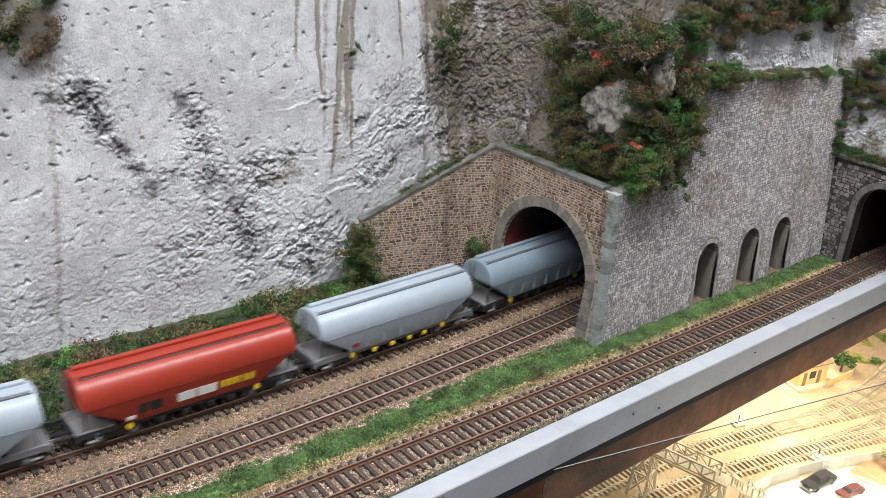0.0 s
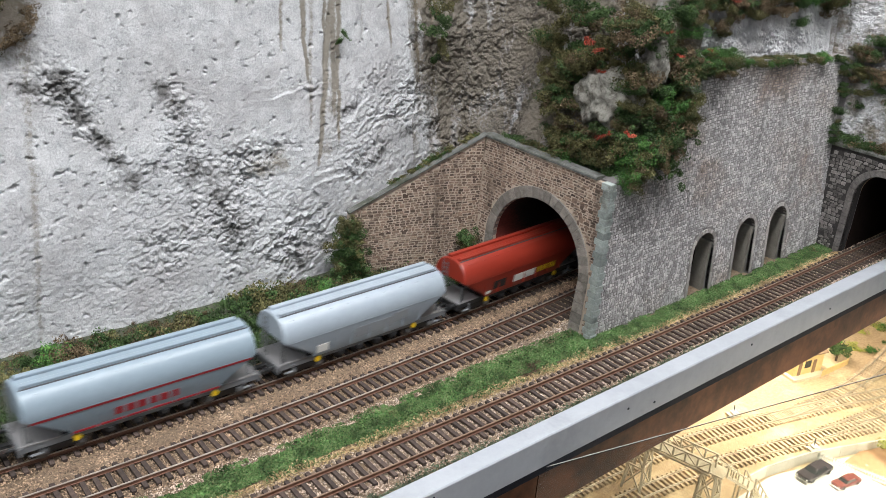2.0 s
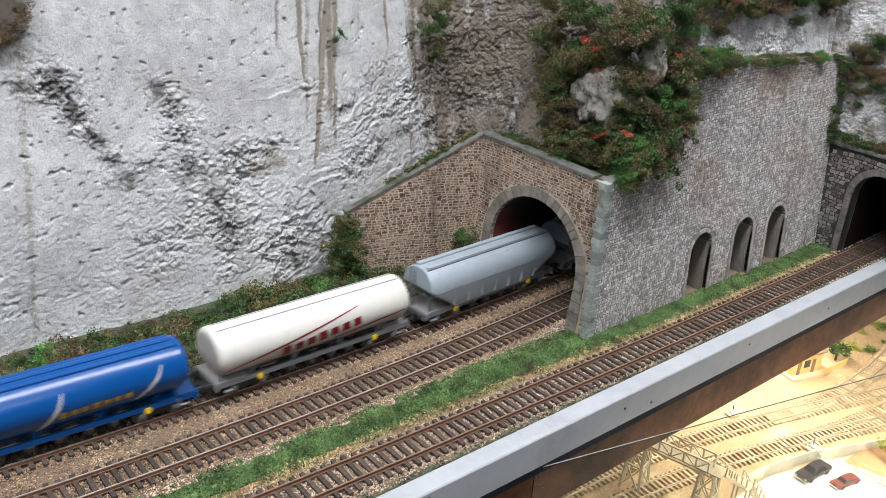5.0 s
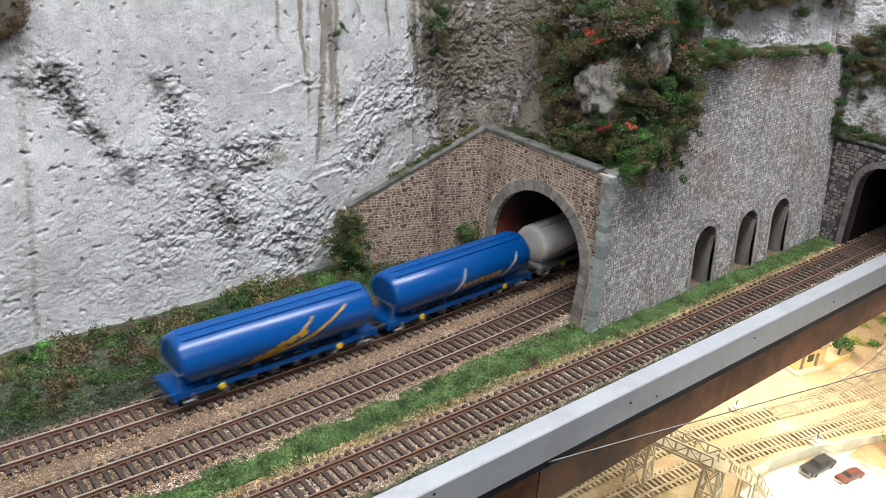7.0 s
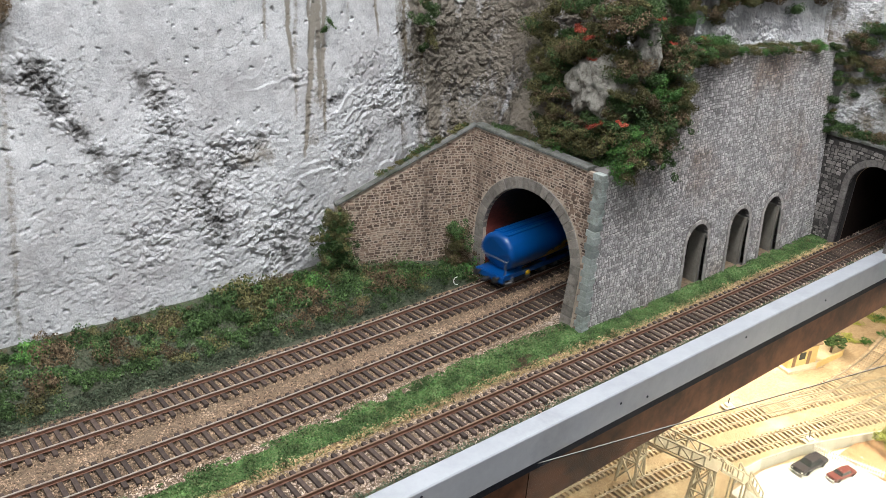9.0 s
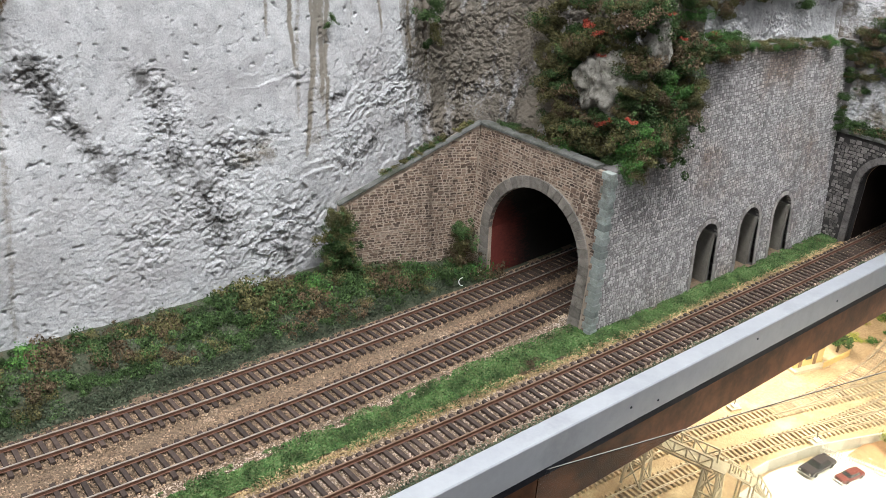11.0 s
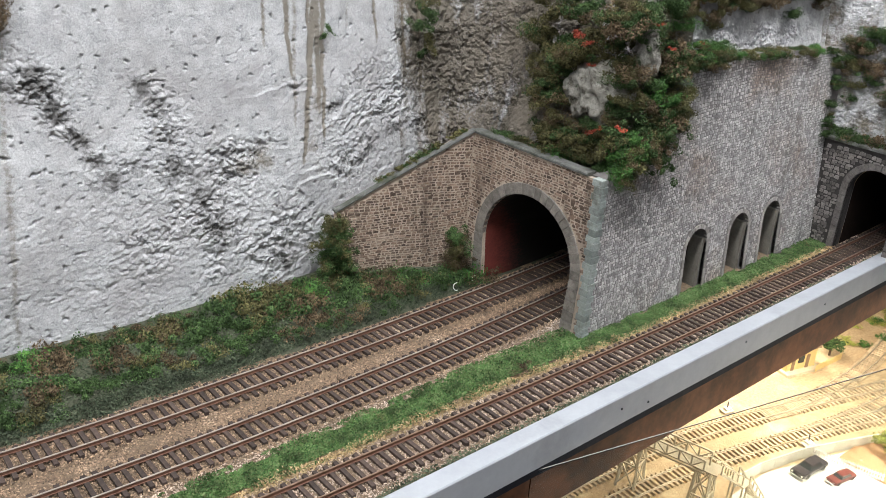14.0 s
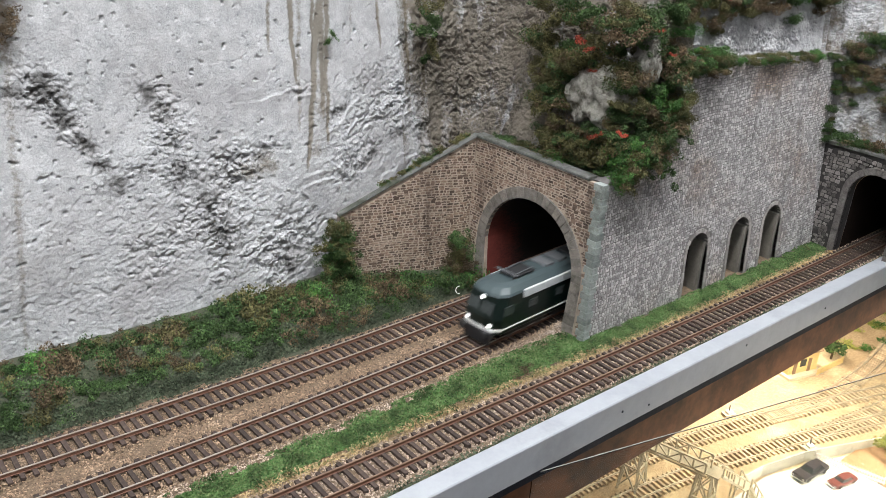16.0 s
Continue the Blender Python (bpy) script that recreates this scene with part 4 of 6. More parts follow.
for ki, (k, (mm, _)) in enumerate(KINDS.items()):
    BUSHES[k] = []
    for i in range(3):
        me = bush_mesh("shrub", 10 * ki + i, 1350 if k != "red" else 300, 13 if k != "red" else 5, 0.030 if k != "red" else 0.05)
        me.materials.append(M[mm])
        BUSHES[k].append(me)
RB = random.Random(11)


HEAP = {k: [] for k in KINDS}
BARE = (((0.537, 0.472, 0.172), 0.0195), ((0.532, 0.474, 0.186), 0.010), ((0.556, 0.447, 0.194), 0.0115), ((0.556, 0.447, 0.207), 0.010))


def outcrop(at, size, seed):
    """A knob of bare chalk between the shrubs."""
    bm = bmesh.new()
    bmesh.ops.create_icosphere(bm, subdivisions=5, radius=1.0)
    for v in bm.verts:
        d = v.co.normalized()
        k = 1 + 0.42 * fbm(d.x * 1.6 + seed, d.y * 1.6, d.z * 1.6, 3) + 0.22 * (0.5 - noise.voronoi(Vector((d.x * 5 + seed, d.y * 5, d.z * 5)))[0][0]) + 0.09 * fbm(d.x * 16, d.y * 16, d.z * 16 + seed, 3)
        v.co = Vector((d.x * size[0] * k, d.y * size[1] * k, d.z * size[2] * k))
    ob = part("rock_outcrop", bm, M["outcrop"], smooth=True)
    ob.matrix_world = pose(*at)
    tagged(ob, "bare pale chalk outcrop between hanging shrubs", "rock", "outcrops")


outcrop((0.548, 0.478, 0.170), (0.014, 0.024, 0.021), 1)
outcrop((0.564, 0.455, 0.200), (0.008, 0.009, 0.020), 5)


def clump(x, y, z, size, kind, where="", squash=1.0, tilt=(0, 0)):
    """A shrub among very many: kept for one joined growth."""
    if any(math.dist((x, y, z), c) < r for c, r in BARE):
        return
    me = RB.choice(BUSHES[kind])
    co = np.empty(len(me.vertices) * 3)
    me.vertices.foreach_get("co", co)
    m = np.array(pose(x, y, z, tilt[0], tilt[1], RB.uniform(0, 360)))
    HEAP[kind].append((co.reshape(-1, 3) * (size, size, size * squash)) @ m[:3, :3].T + m[:3, 3])


def grow_heaps():
    for k, parts in HEAP.items():
        if not parts:
            continue
        v = np.concatenate(parts)
        f = np.arange(len(v) // 4)[:, None] * 4
        me = mesh_from("hanging_growth", v.tolist(), np.concatenate([f + (0, 1, 2), f + (0, 2, 3)]).tolist())
        tagged(part("hanging_growth", me, M[KINDS[k][0]]), KINDS[k][1].replace("shrub", "growth") + " hanging over the high wall", "foliage", kind="stuff")


def shrub(x, y, z, size, kind, where, squash=1.0, tilt=(0, 0)):
    ob = new("shrub" if kind != "red" else "flower_tuft", RB.choice(BUSHES[kind]))
    ob.matrix_world = pose(x, y, z, tilt[0], tilt[1], RB.uniform(0, 360))
    ob.scale = (size, size, size * squash)
    return tagged(ob, KINDS[kind][1] + " " + where, "shrub" if kind != "red" else "flowers", "shrubs")


def shrubs():
    # dense belt at the cliff foot beyond the far track
    x = 0.02
    while x < 0.52:
        ya = track_a(x)[0]
        for j in range(3):
            f = (j + RB.uniform(0.1, 0.9)) / 3
            y = ya + 0.031 + f * (0.600 - ya - 0.033)
            if x > 0.405:
                y = min(y, 0.590 - (x - 0.405) * 0.30)
            if y < ya + 0.024:
                continue
            z = GZ + min(0.015, max(0, y - ya - 0.019) * 0.24) - 0.001
            k = RB.choices(["green", "olive", "brown", "bright"], [6, 2.6, 1.3, 0.5])[0]
            shrub(x + RB.uniform(-0.006, 0.006), y, z, RB.uniform(0.013, 0.027) * (0.95 + 0.45 * f) * (0.88 if x < 0.27 else 1.0), k, "at the cliff foot", 1.15)
        x += RB.uniform(0.0075, 0.0115)
    for x, y, sz, k in ((0.345, 0.588, 0.030, "olive"), (0.352, 0.582, 0.024, "brown"), (0.332, 0.590, 0.026, "green"), (0.362, 0.585, 0.026, "green"), (0.372, 0.590, 0.028, "olive"), (0.245, 0.592, 0.026, "olive"), (0.262, 0.590, 0.024, "brown"), (0.205, 0.592, 0.026, "green"), (0.185, 0.586, 0.024, "brown")):
        shrub(x, y, 0.006, sz, k, "tall at the cliff foot", 1.1)
    x = 0.10
    while x < 0.40:
        shrub(x, 0.6005 + RB.uniform(-0.003, 0.001), 0.0085, RB.uniform(0.011, 0.019), RB.choices(["green", "olive", "brown"], [5, 3, 1.5])[0], "against the foot of the chalk", 1.0)
        x += RB.uniform(0.006, 0.011)
    # tall ivy at the end of the wing wall
    for z in np.linspace(0.0, 0.058, 16):
        for k in range(2):
            shrub(0.401 + RB.uniform(-0.009, 0.008), 0.594 + RB.uniform(-0.004, 0.004), z, RB.uniform(0.017, 0.023) * (1.0 if z < 0.04 else 0.8), RB.choice(["green", "green", "green", "olive"]), "climbing at the end of the wing wall", 1.1, (RB.uniform(-60, 60), RB.uniform(-60, 60)))
    for z in np.linspace(0.002, 0.036, 13):
        shrub(0.503 + RB.uniform(-0.007, 0.004), 0.566 + RB.uniform(-0.004, 0.004), z, RB.uniform(0.015, 0.022), RB.choice(["olive", "brown", "green"]), "against the portal wall", 1.0, (RB.uniform(-60, 60), RB.uniform(-60, 60)))
    # on the wing coping
    for i in range(34):
        u = RB.uniform(0.004, 0.078)
        p = WA + WDIR * u
        shrub(p.x, p.y + 0.006, 0.1195 - 0.058 * u / 0.1124 + 0.0005, RB.uniform(0.006, 0.0105), RB.choice(["green", "olive", "olive"]), "on the wing wall coping")
    for i in range(9):
        shrub(PX + 0.013, RB.uniform(0.505, 0.565), 0.1205, RB.uniform(0.009, 0.015), RB.choice(["green", "green", "olive"]), "behind the portal coping")
    # mass over the corner of portal and wall
    for i in range(190):
        f = RB.random()
        z = 0.117 + 0.115 * f
        a = RB.random()
        if a < 0.5:
            x, y = 0.534 + 0.34 * (z - 0.117) * 0.5 + RB.uniform(-0.006, 0.004), RB.uniform(0.448, 0.514 + 0.45 * (z - 0.117))
        else:
            x, y = RB.uniform(0.530, 0.600), 0.446 + 0.10 * (z - 0.117) + RB.uniform(-0.004, 0.006)
        if 0.148 < z < 0.184 and a < 0.5 and 0.462 < y < 0.498:
            continue
        if a >= 0.5 and 0.578 < x < 0.590 and 0.165 < z < 0.215:
            continue
        if x > 0.592 and z < 0.150:
            continue
        k = RB.choices(["green", "olive", "brown", "bright"], [4.5, 4.5, 1.3, 0.8])[0]
        clump(x, y, z, RB.uniform(0.017, 0.030), k, "hanging over the corner of the wall", 1.0, (RB.uniform(-20, 40), RB.uniform(-30, 10)))
    for i in range(40):
        x = RB.uniform(0.532, 0.606)
        zl = 0.115 + max(0, x - 0.545) * 0.62
        z = zl + abs(RB.gauss(0, 0.012))
        k = RB.choices(["green", "olive", "brown", "bright"], [4, 5, 1, 1.2])[0]
        clump(x, wall_place(x, z, 0).y - 0.004, z, RB.uniform(0.013, 0.021), k, "hanging over the corner of the wall", 1.0, (40, 0))
    for x, y, z, s in ((0.527, 0.492, 0.209, 0.013), (0.528, 0.484, 0.205, 0.009), (0.524, 0.441, 0.155, 0.009), (0.521, 0.465, 0.148, 0.009), (0.528, 0.478, 0.191, 0.007), (0.575, 0.447, 0.205, 0.006),
                       (0.560, 0.450, 0.222, 0.008), (0.655, 0.462, 0.238, 0.007), (0.618, 0.452, 0.205, 0.006), (0.712, 0.468, 0.238, 0.007), (0.528, 0.462, 0.150, 0.006)):
        shrub(x, y - 0.005, z, s, "red", "among the hanging shrubs")
    # along the top of the high wall, and hanging from the chalk band above it
    band = lambda x, z: 0.458 + 0.092 * (x - 0.62) + 0.12 * (z - 0.178)
    for i in range(105):
        x = 0.60 + 0.26 * RB.random() ** 1.25
        z = wall_top(x) - RB.uniform(0.0, 0.005)
        k = RB.choices(["green", "olive", "brown", "bright"], [4, 4, 1.2, 1.2])[0]
        clump(x, wall_place(x, z, 0).y + RB.uniform(-0.002, 0.006), z, RB.uniform(0.008, 0.015) * (1.5 if x < 0.65 else 1.0), k)
    for x in (0.606, 0.622, 0.655, 0.672, 0.712, 0.760, 0.790, 0.836, 0.850):
        low = RB.uniform(0.203, 0.222)
        for i in range(8):
            z = RB.uniform(low, 0.262)
            k = RB.choices(["green", "olive", "brown", "bright"], [3, 5, 3, 0.5])[0]
            clump(x + RB.gauss(0, 0.005), band(x, z) - 0.003, z, RB.uniform(0.010, 0.018), k, "", 1.5)
    for i in range(60):
        x, z = RB.uniform(0.595, 0.87), RB.uniform(0.222, 0.256)
        k = RB.choices(["green", "olive", "brown", "bright"], [4, 5, 3, 0.6])[0]
        clump(x, band(x, z) - 0.002, z, RB.uniform(0.014, 0.024), k, "", 1.2)
    for i in range(18):
        x = RB.uniform(0.598, 0.650)
        z = RB.uniform(0.184, 0.203) - 0.10 * max(0, x - 0.63)
        k = RB.choices(["green", "olive", "brown", "bright"], [4, 4, 2, 1])[0]
        clump(x, min(wall_place(x, z, 0).y, band(x, z)) - 0.002, z, RB.uniform(0.011, 0.019), k)
    # over the far portal
    for i in range(95):
        y = RB.uniform(0.36, 0.464)
        z = RB.choice([RB.uniform(0.099, 0.106), RB.uniform(0.130, 0.20), RB.uniform(0.135, 0.20)])
        clump(0.870 + 0.2 * (z - 0.094), y, z, RB.uniform(0.014, 0.024), RB.choice(["green", "olive", "green", "brown"]), "above the far portal")
    for i in range(22):
        z = RB.uniform(0.100, 0.18)
        clump(0.862 + RB.uniform(-0.008, 0.004), wall_place(0.862, z, 0).y - 0.003, z, RB.uniform(0.009, 0.014), RB.choice(["green", "olive", "green"]), "in the corner of the high wall")
    # tufts on the open face
    for x, z, s, k in ((0.406, 0.192, 0.010, "green"), (0.410, 0.197, 0.009, "green"), (0.500, 0.195, 0.022, "green"), (0.503, 0.182, 0.020, "olive"), (0.500, 0.205, 0.022, "green"), (0.497, 0.172, 0.014, "green"),
                       (0.505, 0.215, 0.024, "olive"), (0.165, 0.212, 0.020, "green"), (0.180, 0.205, 0.020, "brown"), (0.172, 0.222, 0.024, "olive"), (0.190, 0.216, 0.018, "brown"), (0.155, 0.205, 0.022, "brown"), (0.16, 0.232, 0.026, "olive"), (0.19, 0.236, 0.022, "green")):
        shrub(x, 0.606 + 0.10 * z - 0.004, z, s, k, "rooted on the chalk face", 1.0, (50, 0))
    # grass edge bushes
    for x, y, s, k in ((0.375, 0.425, 0.012, "green"), (0.452, 0.430, 0.013, "brown"), (0.446, 0.436, 0.010, "olive"), (0.30, 0.431, 0.011, "green"), (0.255, 0.433, 0.010, "green"), (0.80, 0.436, 0.012, "green"), (0.825, 0.436, 0.014, "green"), (0.842, 0.437, 0.014, "olive"), (0.815, 0.428, 0.010, "green"), (0.85, 0.432, 0.012, "green"), (0.70, 0.433, 0.008, "green"), (0.752, 0.434, 0.009, "red"), (0.458, 0.426, 0.011, "green"), (0.440, 0.428, 0.011, "brown"), (0.333, 0.438, 0.010, "olive"), (0.346, 0.428, 0.009, "green"), (0.400, 0.440, 0.010, "green"), (0.420, 0.434, 0.009, "green"), (0.285, 0.437, 0.011, "green"), (0.565, 0.430, 0.008, "green"), (0.61, 0.434, 0.009, "olive"), (0.66, 0.428, 0.008, "green")):
        shrub(x, y, GZ, s, k, "in the grass strip", 0.8)



def wire_hook(x, y, turn):
    """A bent bit of white wire beside the track."""
    cu = bpy.data.curves.new("wire_hook", "CURVE")
    cu.dimensions, cu.bevel_depth, cu.bevel_resolution = "3D", 0.00035, 2
    sp = cu.splines.new("POLY")
    pts = [(math.cos(a) * 0.0028, 0, 0.0045 + math.sin(a) * 0.0034) for a in np.linspace(-1.9, 1.6, 12)]
    sp.points.add(len(pts) - 1)
    for q, c in zip(sp.points, pts):
        q.co = (*c, 1)
    ob = new("wire_hook", cu)
    cu.materials.append(M["whitewire"])
    ob.matrix_world = pose(x, y, GZ + 0.0012, 0, 0, turn)
    tagged(ob, "small bent white wire hook beside the track", "wire", "wire hooks")


wire_hook(0.486, 0.5450, 150)
wire_hook(0.509, 0.5480, 160)
shrubs()
grow_heaps()


def turf(name, rows, n, size, seed, label, material="turf"):
    """Foam turf: very many tiny leaves over a strip of the ground. rows: x, low y, high y."""
    rng = np.random.default_rng(seed)
    xs = rng.uniform(rows[0][0], rows[-1][0], n)
    R = np.array(rows)
    lo, hi = np.interp(xs, R[:, 0], R[:, 1]), np.interp(xs, R[:, 0], R[:, 2])
    f = np.clip(rng.normal(0.5, 0.27, n), -0.08, 1.08)
    ys = lo + (hi - lo) * f
    zs = np.full(n, GZ)
    keep = np.ones(n, bool)
    for i in range(n):
        q = noise.fractal(Vector((xs[i] * 55, ys[i] * 55, 0)), 1.0, 2.0, 3)
        if (q < -0.30 and abs(f[i] - 0.5) > 0.36):
            keep[i] = False
        zs[i] += 0.0006 + max(0.0, 0.0016 + 0.0022 * q) * rng.random() + (min(0.015, max(0, ys[i] - track_a(xs[i])[0] - 0.019) * 0.24))
    c = np.stack([xs, ys, zs], 1)[keep]
    me = leaf_mesh(name, c, size, rng)
    tagged(part(name, me, M[material]), label, "grass", kind="stuff")


turf("grass_strip", [(0.10, 0.424, 0.446), (0.30, 0.424, 0.446), (0.42, 0.424, 0.452), (0.515, 0.421, 0.452), (0.53, 0.419, 0.437), (0.64, 0.421, 0.439), (0.865, 0.424, 0.445)], 150000, 0.00075, 3, "green foam turf between the tracks")
turf("verge_grass", [(0.0, 0.540, 0.60), (0.30, 0.542, 0.60), (0.40, 0.546, 0.595), (0.515, 0.549, 0.568)], 12000, 0.0009, 4, "dark scatter turf below the cliff", "turf_dark")
turf("trackside_turf", [(0.02, 0.536, 0.552), (0.20, 0.5345, 0.552), (0.30, 0.5355, 0.553), (0.40, 0.539, 0.556), (0.515, 0.5465, 0.560)], 22000, 0.0008, 14, "fine dark green scatter beside the track", "turf_dark")
turf("straw_fringe", [(0.10, 0.4185, 0.4275), (0.42, 0.4180, 0.4280), (0.53, 0.4140, 0.4230), (0.865, 0.4170, 0.4260)], 16000, 0.0007, 8, "dry straw fringe beside the single track", "straw")
turf("edge_grass", [(0.15, 0.3695, 0.3805), (0.40, 0.3715, 0.3825), (0.9, 0.379, 0.388)], 17000, 0.0008, 6, "thin turf along the edge board", "turf_dark")


# ---- rolling stock ----
def paint(name, c, rough=0.38, dirt=(0.10, 0.085, 0.07), amount=0.62):
    d = tuple(v * 0.86 for v in c)
    return mat(name, d, c, 60, rough, 0.05, 0.0001, spots=(dirt, 70, amount, amount + 0.35))


P = {"grey": paint("pale_grey_paint", (0.31, 0.355, 0.405)), "bluegrey": paint("blue_grey_paint", (0.225, 0.28, 0.33)), "red": paint("brick_red_paint", (0.28, 0.030, 0.017)),
     "white": paint("off_white_paint", (0.58, 0.56, 0.535), dirt=(0.30, 0.20, 0.13), amount=0.58), "blue": paint("bright_blue_paint", (0.001, 0.058, 0.235), 0.28, (0.001, 0.028, 0.12)),
     "platform": paint("dusty_platform_paint", (0.26, 0.25, 0.255), 0.5), "frame": paint("dark_frame_paint", (0.022, 0.022, 0.024), 0.6), "frame_grey": paint("grey_frame_paint", (0.15, 0.155, 0.165), 0.5), "hatchline": paint("dull_hatch_line", (0.10, 0.10, 0.105), 0.6), "black": paint("black_paint", (0.015, 0.015, 0.016), 0.6),
     "yellow": paint("yellow_paint", (0.75, 0.50, 0.02)), "gold": paint("gold_lettering", (0.72, 0.45, 0.05)), "crimson": paint("crimson_line", (0.33, 0.02, 0.03)),
     "steel": mat("wheel_steel", (0.10, 0.09, 0.085), (0.20, 0.19, 0.18), 200, 0.45, 0.1, metal=0.7), "greypatch": paint("faded_patch_paint", (0.27, 0.29, 0.31)),
     "green": paint("dark_green_loco_paint", (0.004, 0.010, 0.008), 0.28), "roof": paint("loco_roof_grey", (0.060, 0.082, 0.088), 0.45), "silver": paint("silver_grille", (0.62, 0.64, 0.66), 0.35),
     "line": paint("white_line_paint", (0.75, 0.75, 0.72)), "glass": mat("dark_cab_glass", (0.03, 0.035, 0.035), (0.06, 0.07, 0.07), 40, 0.08, 0.0), "copper": paint("brown_insulator", (0.12, 0.08, 0.06))}


def splashed(m, colour, low, high):
    """Brown road dirt that thins out upwards on a body."""
    nt = m.node_tree
    b = nt.nodes["Principled BSDF"]
    tc = nt.nodes.new("ShaderNodeTexCoord")
    sp = nt.nodes.new("ShaderNodeSeparateXYZ")
    n = nd(nt, "ShaderNodeTexNoise", Scale=90.0, Detail=5.0, Roughness=0.7)
    ad = nt.nodes.new("ShaderNodeMath")
    ad.operation = "MULTIPLY_ADD"
    ad.inputs[1].default_value = 0.010
    mr = nd(nt, "ShaderNodeMapRange", **{"From Min": high + 0.005, "From Max": low + 0.005, "To Max": 0.8})
    mx = nt.nodes.new("ShaderNodeMix")
    mx.data_type = "RGBA"
    L = nt.links.new
    L(tc.outputs["Object"], sp.inputs["Vector"])
    L(tc.outputs["Object"], n.inputs["Vector"])
    L(n.outputs["Fac"], ad.inputs[0])
    L(sp.outputs["Z"], ad.inputs[2])
    L(ad.outputs[0], mr.inputs["Value"])
    L(mr.outputs["Result"], mx.inputs["Factor"])
    L(b.inputs["Base Color"].links[0].from_socket, mx.inputs["A"])
    mx.inputs["B"].default_value = (*colour, 1)
    L(mx.outputs["Result"], b.inputs["Base Color"])


splashed(P["white"], (0.17, 0.115, 0.08), 0.013, 0.025)
P["headlight"] = glow("headlight_glow", (1.0, 0.97, 0.88), 25.0)


def prism(rings):
    """A body lofted through levels (z, half length, half width), its plan corners cut."""
    out = []
    for z, a, b in rings:
        c = min(0.0012, b * 0.2)
        out.append([(-a + c, -b, z), (a - c, -b, z), (a, -b + c, z), (a, b - c, z), (a - c, b, z), (-a + c, b, z), (-a, b - c, z), (-a, -b + c, z)])
    return loft(out)


def bogie(parent, x, dark):
    b = part("bogie", prism([(0.0030, 0.0145, 0.0112), (0.0070, 0.0150, 0.0118), (0.0082, 0.0100, 0.0110)]), dark, parent, "dark bogie frame with axle boxes")
    b.matrix_local = pose(x, 0, 0)
    for dx in (-0.0103, 0.0103):
        for y in (-0.0096, 0.0096):
            w = part("wheel", cyl(cyl(bmesh.new(), (0, -0.0012, 0), (0, 0.0012, 0), 0.0054, 20), (0, -0.0016, 0), (0, 0.0016, 0), 0.0020, 10), P["steel"], b, "dull steel wheel")
            w.matrix_local = pose(dx, y, 0.0054)
        for y in (-0.0122, 0.0122):
            part("axle_box", boxed(dx - 0.0019, dx + 0.0019, y - 0.0009, y + 0.0009, 0.0038, 0.0070, 0.0003), P["frame_grey"], b)
    return b


def underframe(t, half, col, seed):
    """Sole bars, end platforms, buffers, couplers, bogies, brake fittings."""
    rnd = random.Random(seed)
    bm = bmesh.new()
    for y in (-0.0125, 0.0125):
        box(bm, -half, half, y - 0.0009, y + 0.0009, 0.0088, 0.0122)
    box(bm, -half, half, -0.0035, 0.0035, 0.0085, 0.0120)
    for s in (-1, 1):
        box(bm, s * half - 0.001, s * half + 0.001, -0.0145, 0.0145, 0.0078, 0.0125)
    part("underframe", bm, col, t, "steel underframe")
    for s in (-1, 1):
        part("end_platform", boxed(min(s * (half - 0.022), s * half), max(s * (half - 0.022), s * half), -0.0135, 0.0135, 0.0124, 0.0132, 0.0002), P["platform"] if col is not P["blue"] else col, t)
        for y in (-0.0100, 0.0100):
            bm = cyl(bmesh.new(), (s * half, y, 0.0112), (s * (half + 0.0052), y, 0.0112), 0.0011, 8)
            cyl(bm, (s * (half + 0.0052), y, 0.0112), (s * (half + 0.0061), y, 0.0112), 0.0027, 12)
            part("buffer", bm, P["frame"], t, "round buffer")
        part("coupler", boxed(min(s * half, s * (half + 0.0085)), max(s * half, s * (half + 0.0085)), -0.0016, 0.0016, 0.0072, 0.0092, 0.0003), P["black"], t)
        bm = bmesh.new()
        for y in (-0.0128, 0.0128):
            beam(bm, (s * (half - 0.003), y, 0.0125), (s * (half - 0.003), y, 0.0250), 0.0006, 0.0006)
            beam(bm, (s * (half - 0.003), y, 0.0250), (s * (half - 0.022), y, 0.0250), 0.0005, 0.0005)
        beam(bm, (s * (half - 0.003), -0.0128, 0.0250), (s * (half - 0.003), 0.0128, 0.0250), 0.0005, 0.0005)
        part("handrail", bm, P["frame_grey"], t)
        for y in (-0.0142, 0.0142):
            bm = bmesh.new()
            box(bm, s * (half - 0.008) - 0.003, s * (half - 0.008) + 0.003, y - 0.001, y + 0.001, 0.0060, 0.0066)
            box(bm, s * (half - 0.011) - 0.0004, s * (half - 0.011) + 0.0004, y - 0.0005, y + 0.0005, 0.0060, 0.0110)
            part("step", bm, P["frame_grey"], t)
        bogie(t, s * (half - 0.0225), P["frame"])
        part("brake_wheel", cyl(bmesh.new(), (s * (half - 0.030), -0.0140, 0.0095), (s * (half - 0.030), -0.0148, 0.0095), 0.0021, 12), P["yellow"], t, "yellow brake hand wheel")
    for x in (-0.022, -0.006, 0.010, 0.024):
        part("discharge_chute", shifted(prism([(0.0045, 0.0022, 0.0132), (0.0090, 0.0045, 0.0128)]), x), P["frame"], t)
        part("lever", boxed(x - 0.0018, x + 0.0018, -0.0146, -0.0136, 0.0062, 0.0092, 0.0003), P["yellow"] if seed == 2 else P["frame"], t)


def shifted(bm, dx=0.0, dy=0.0, dz=0.0):
    bmesh.ops.translate(bm, verts=bm.verts, vec=(dx, dy, dz))
    return bm


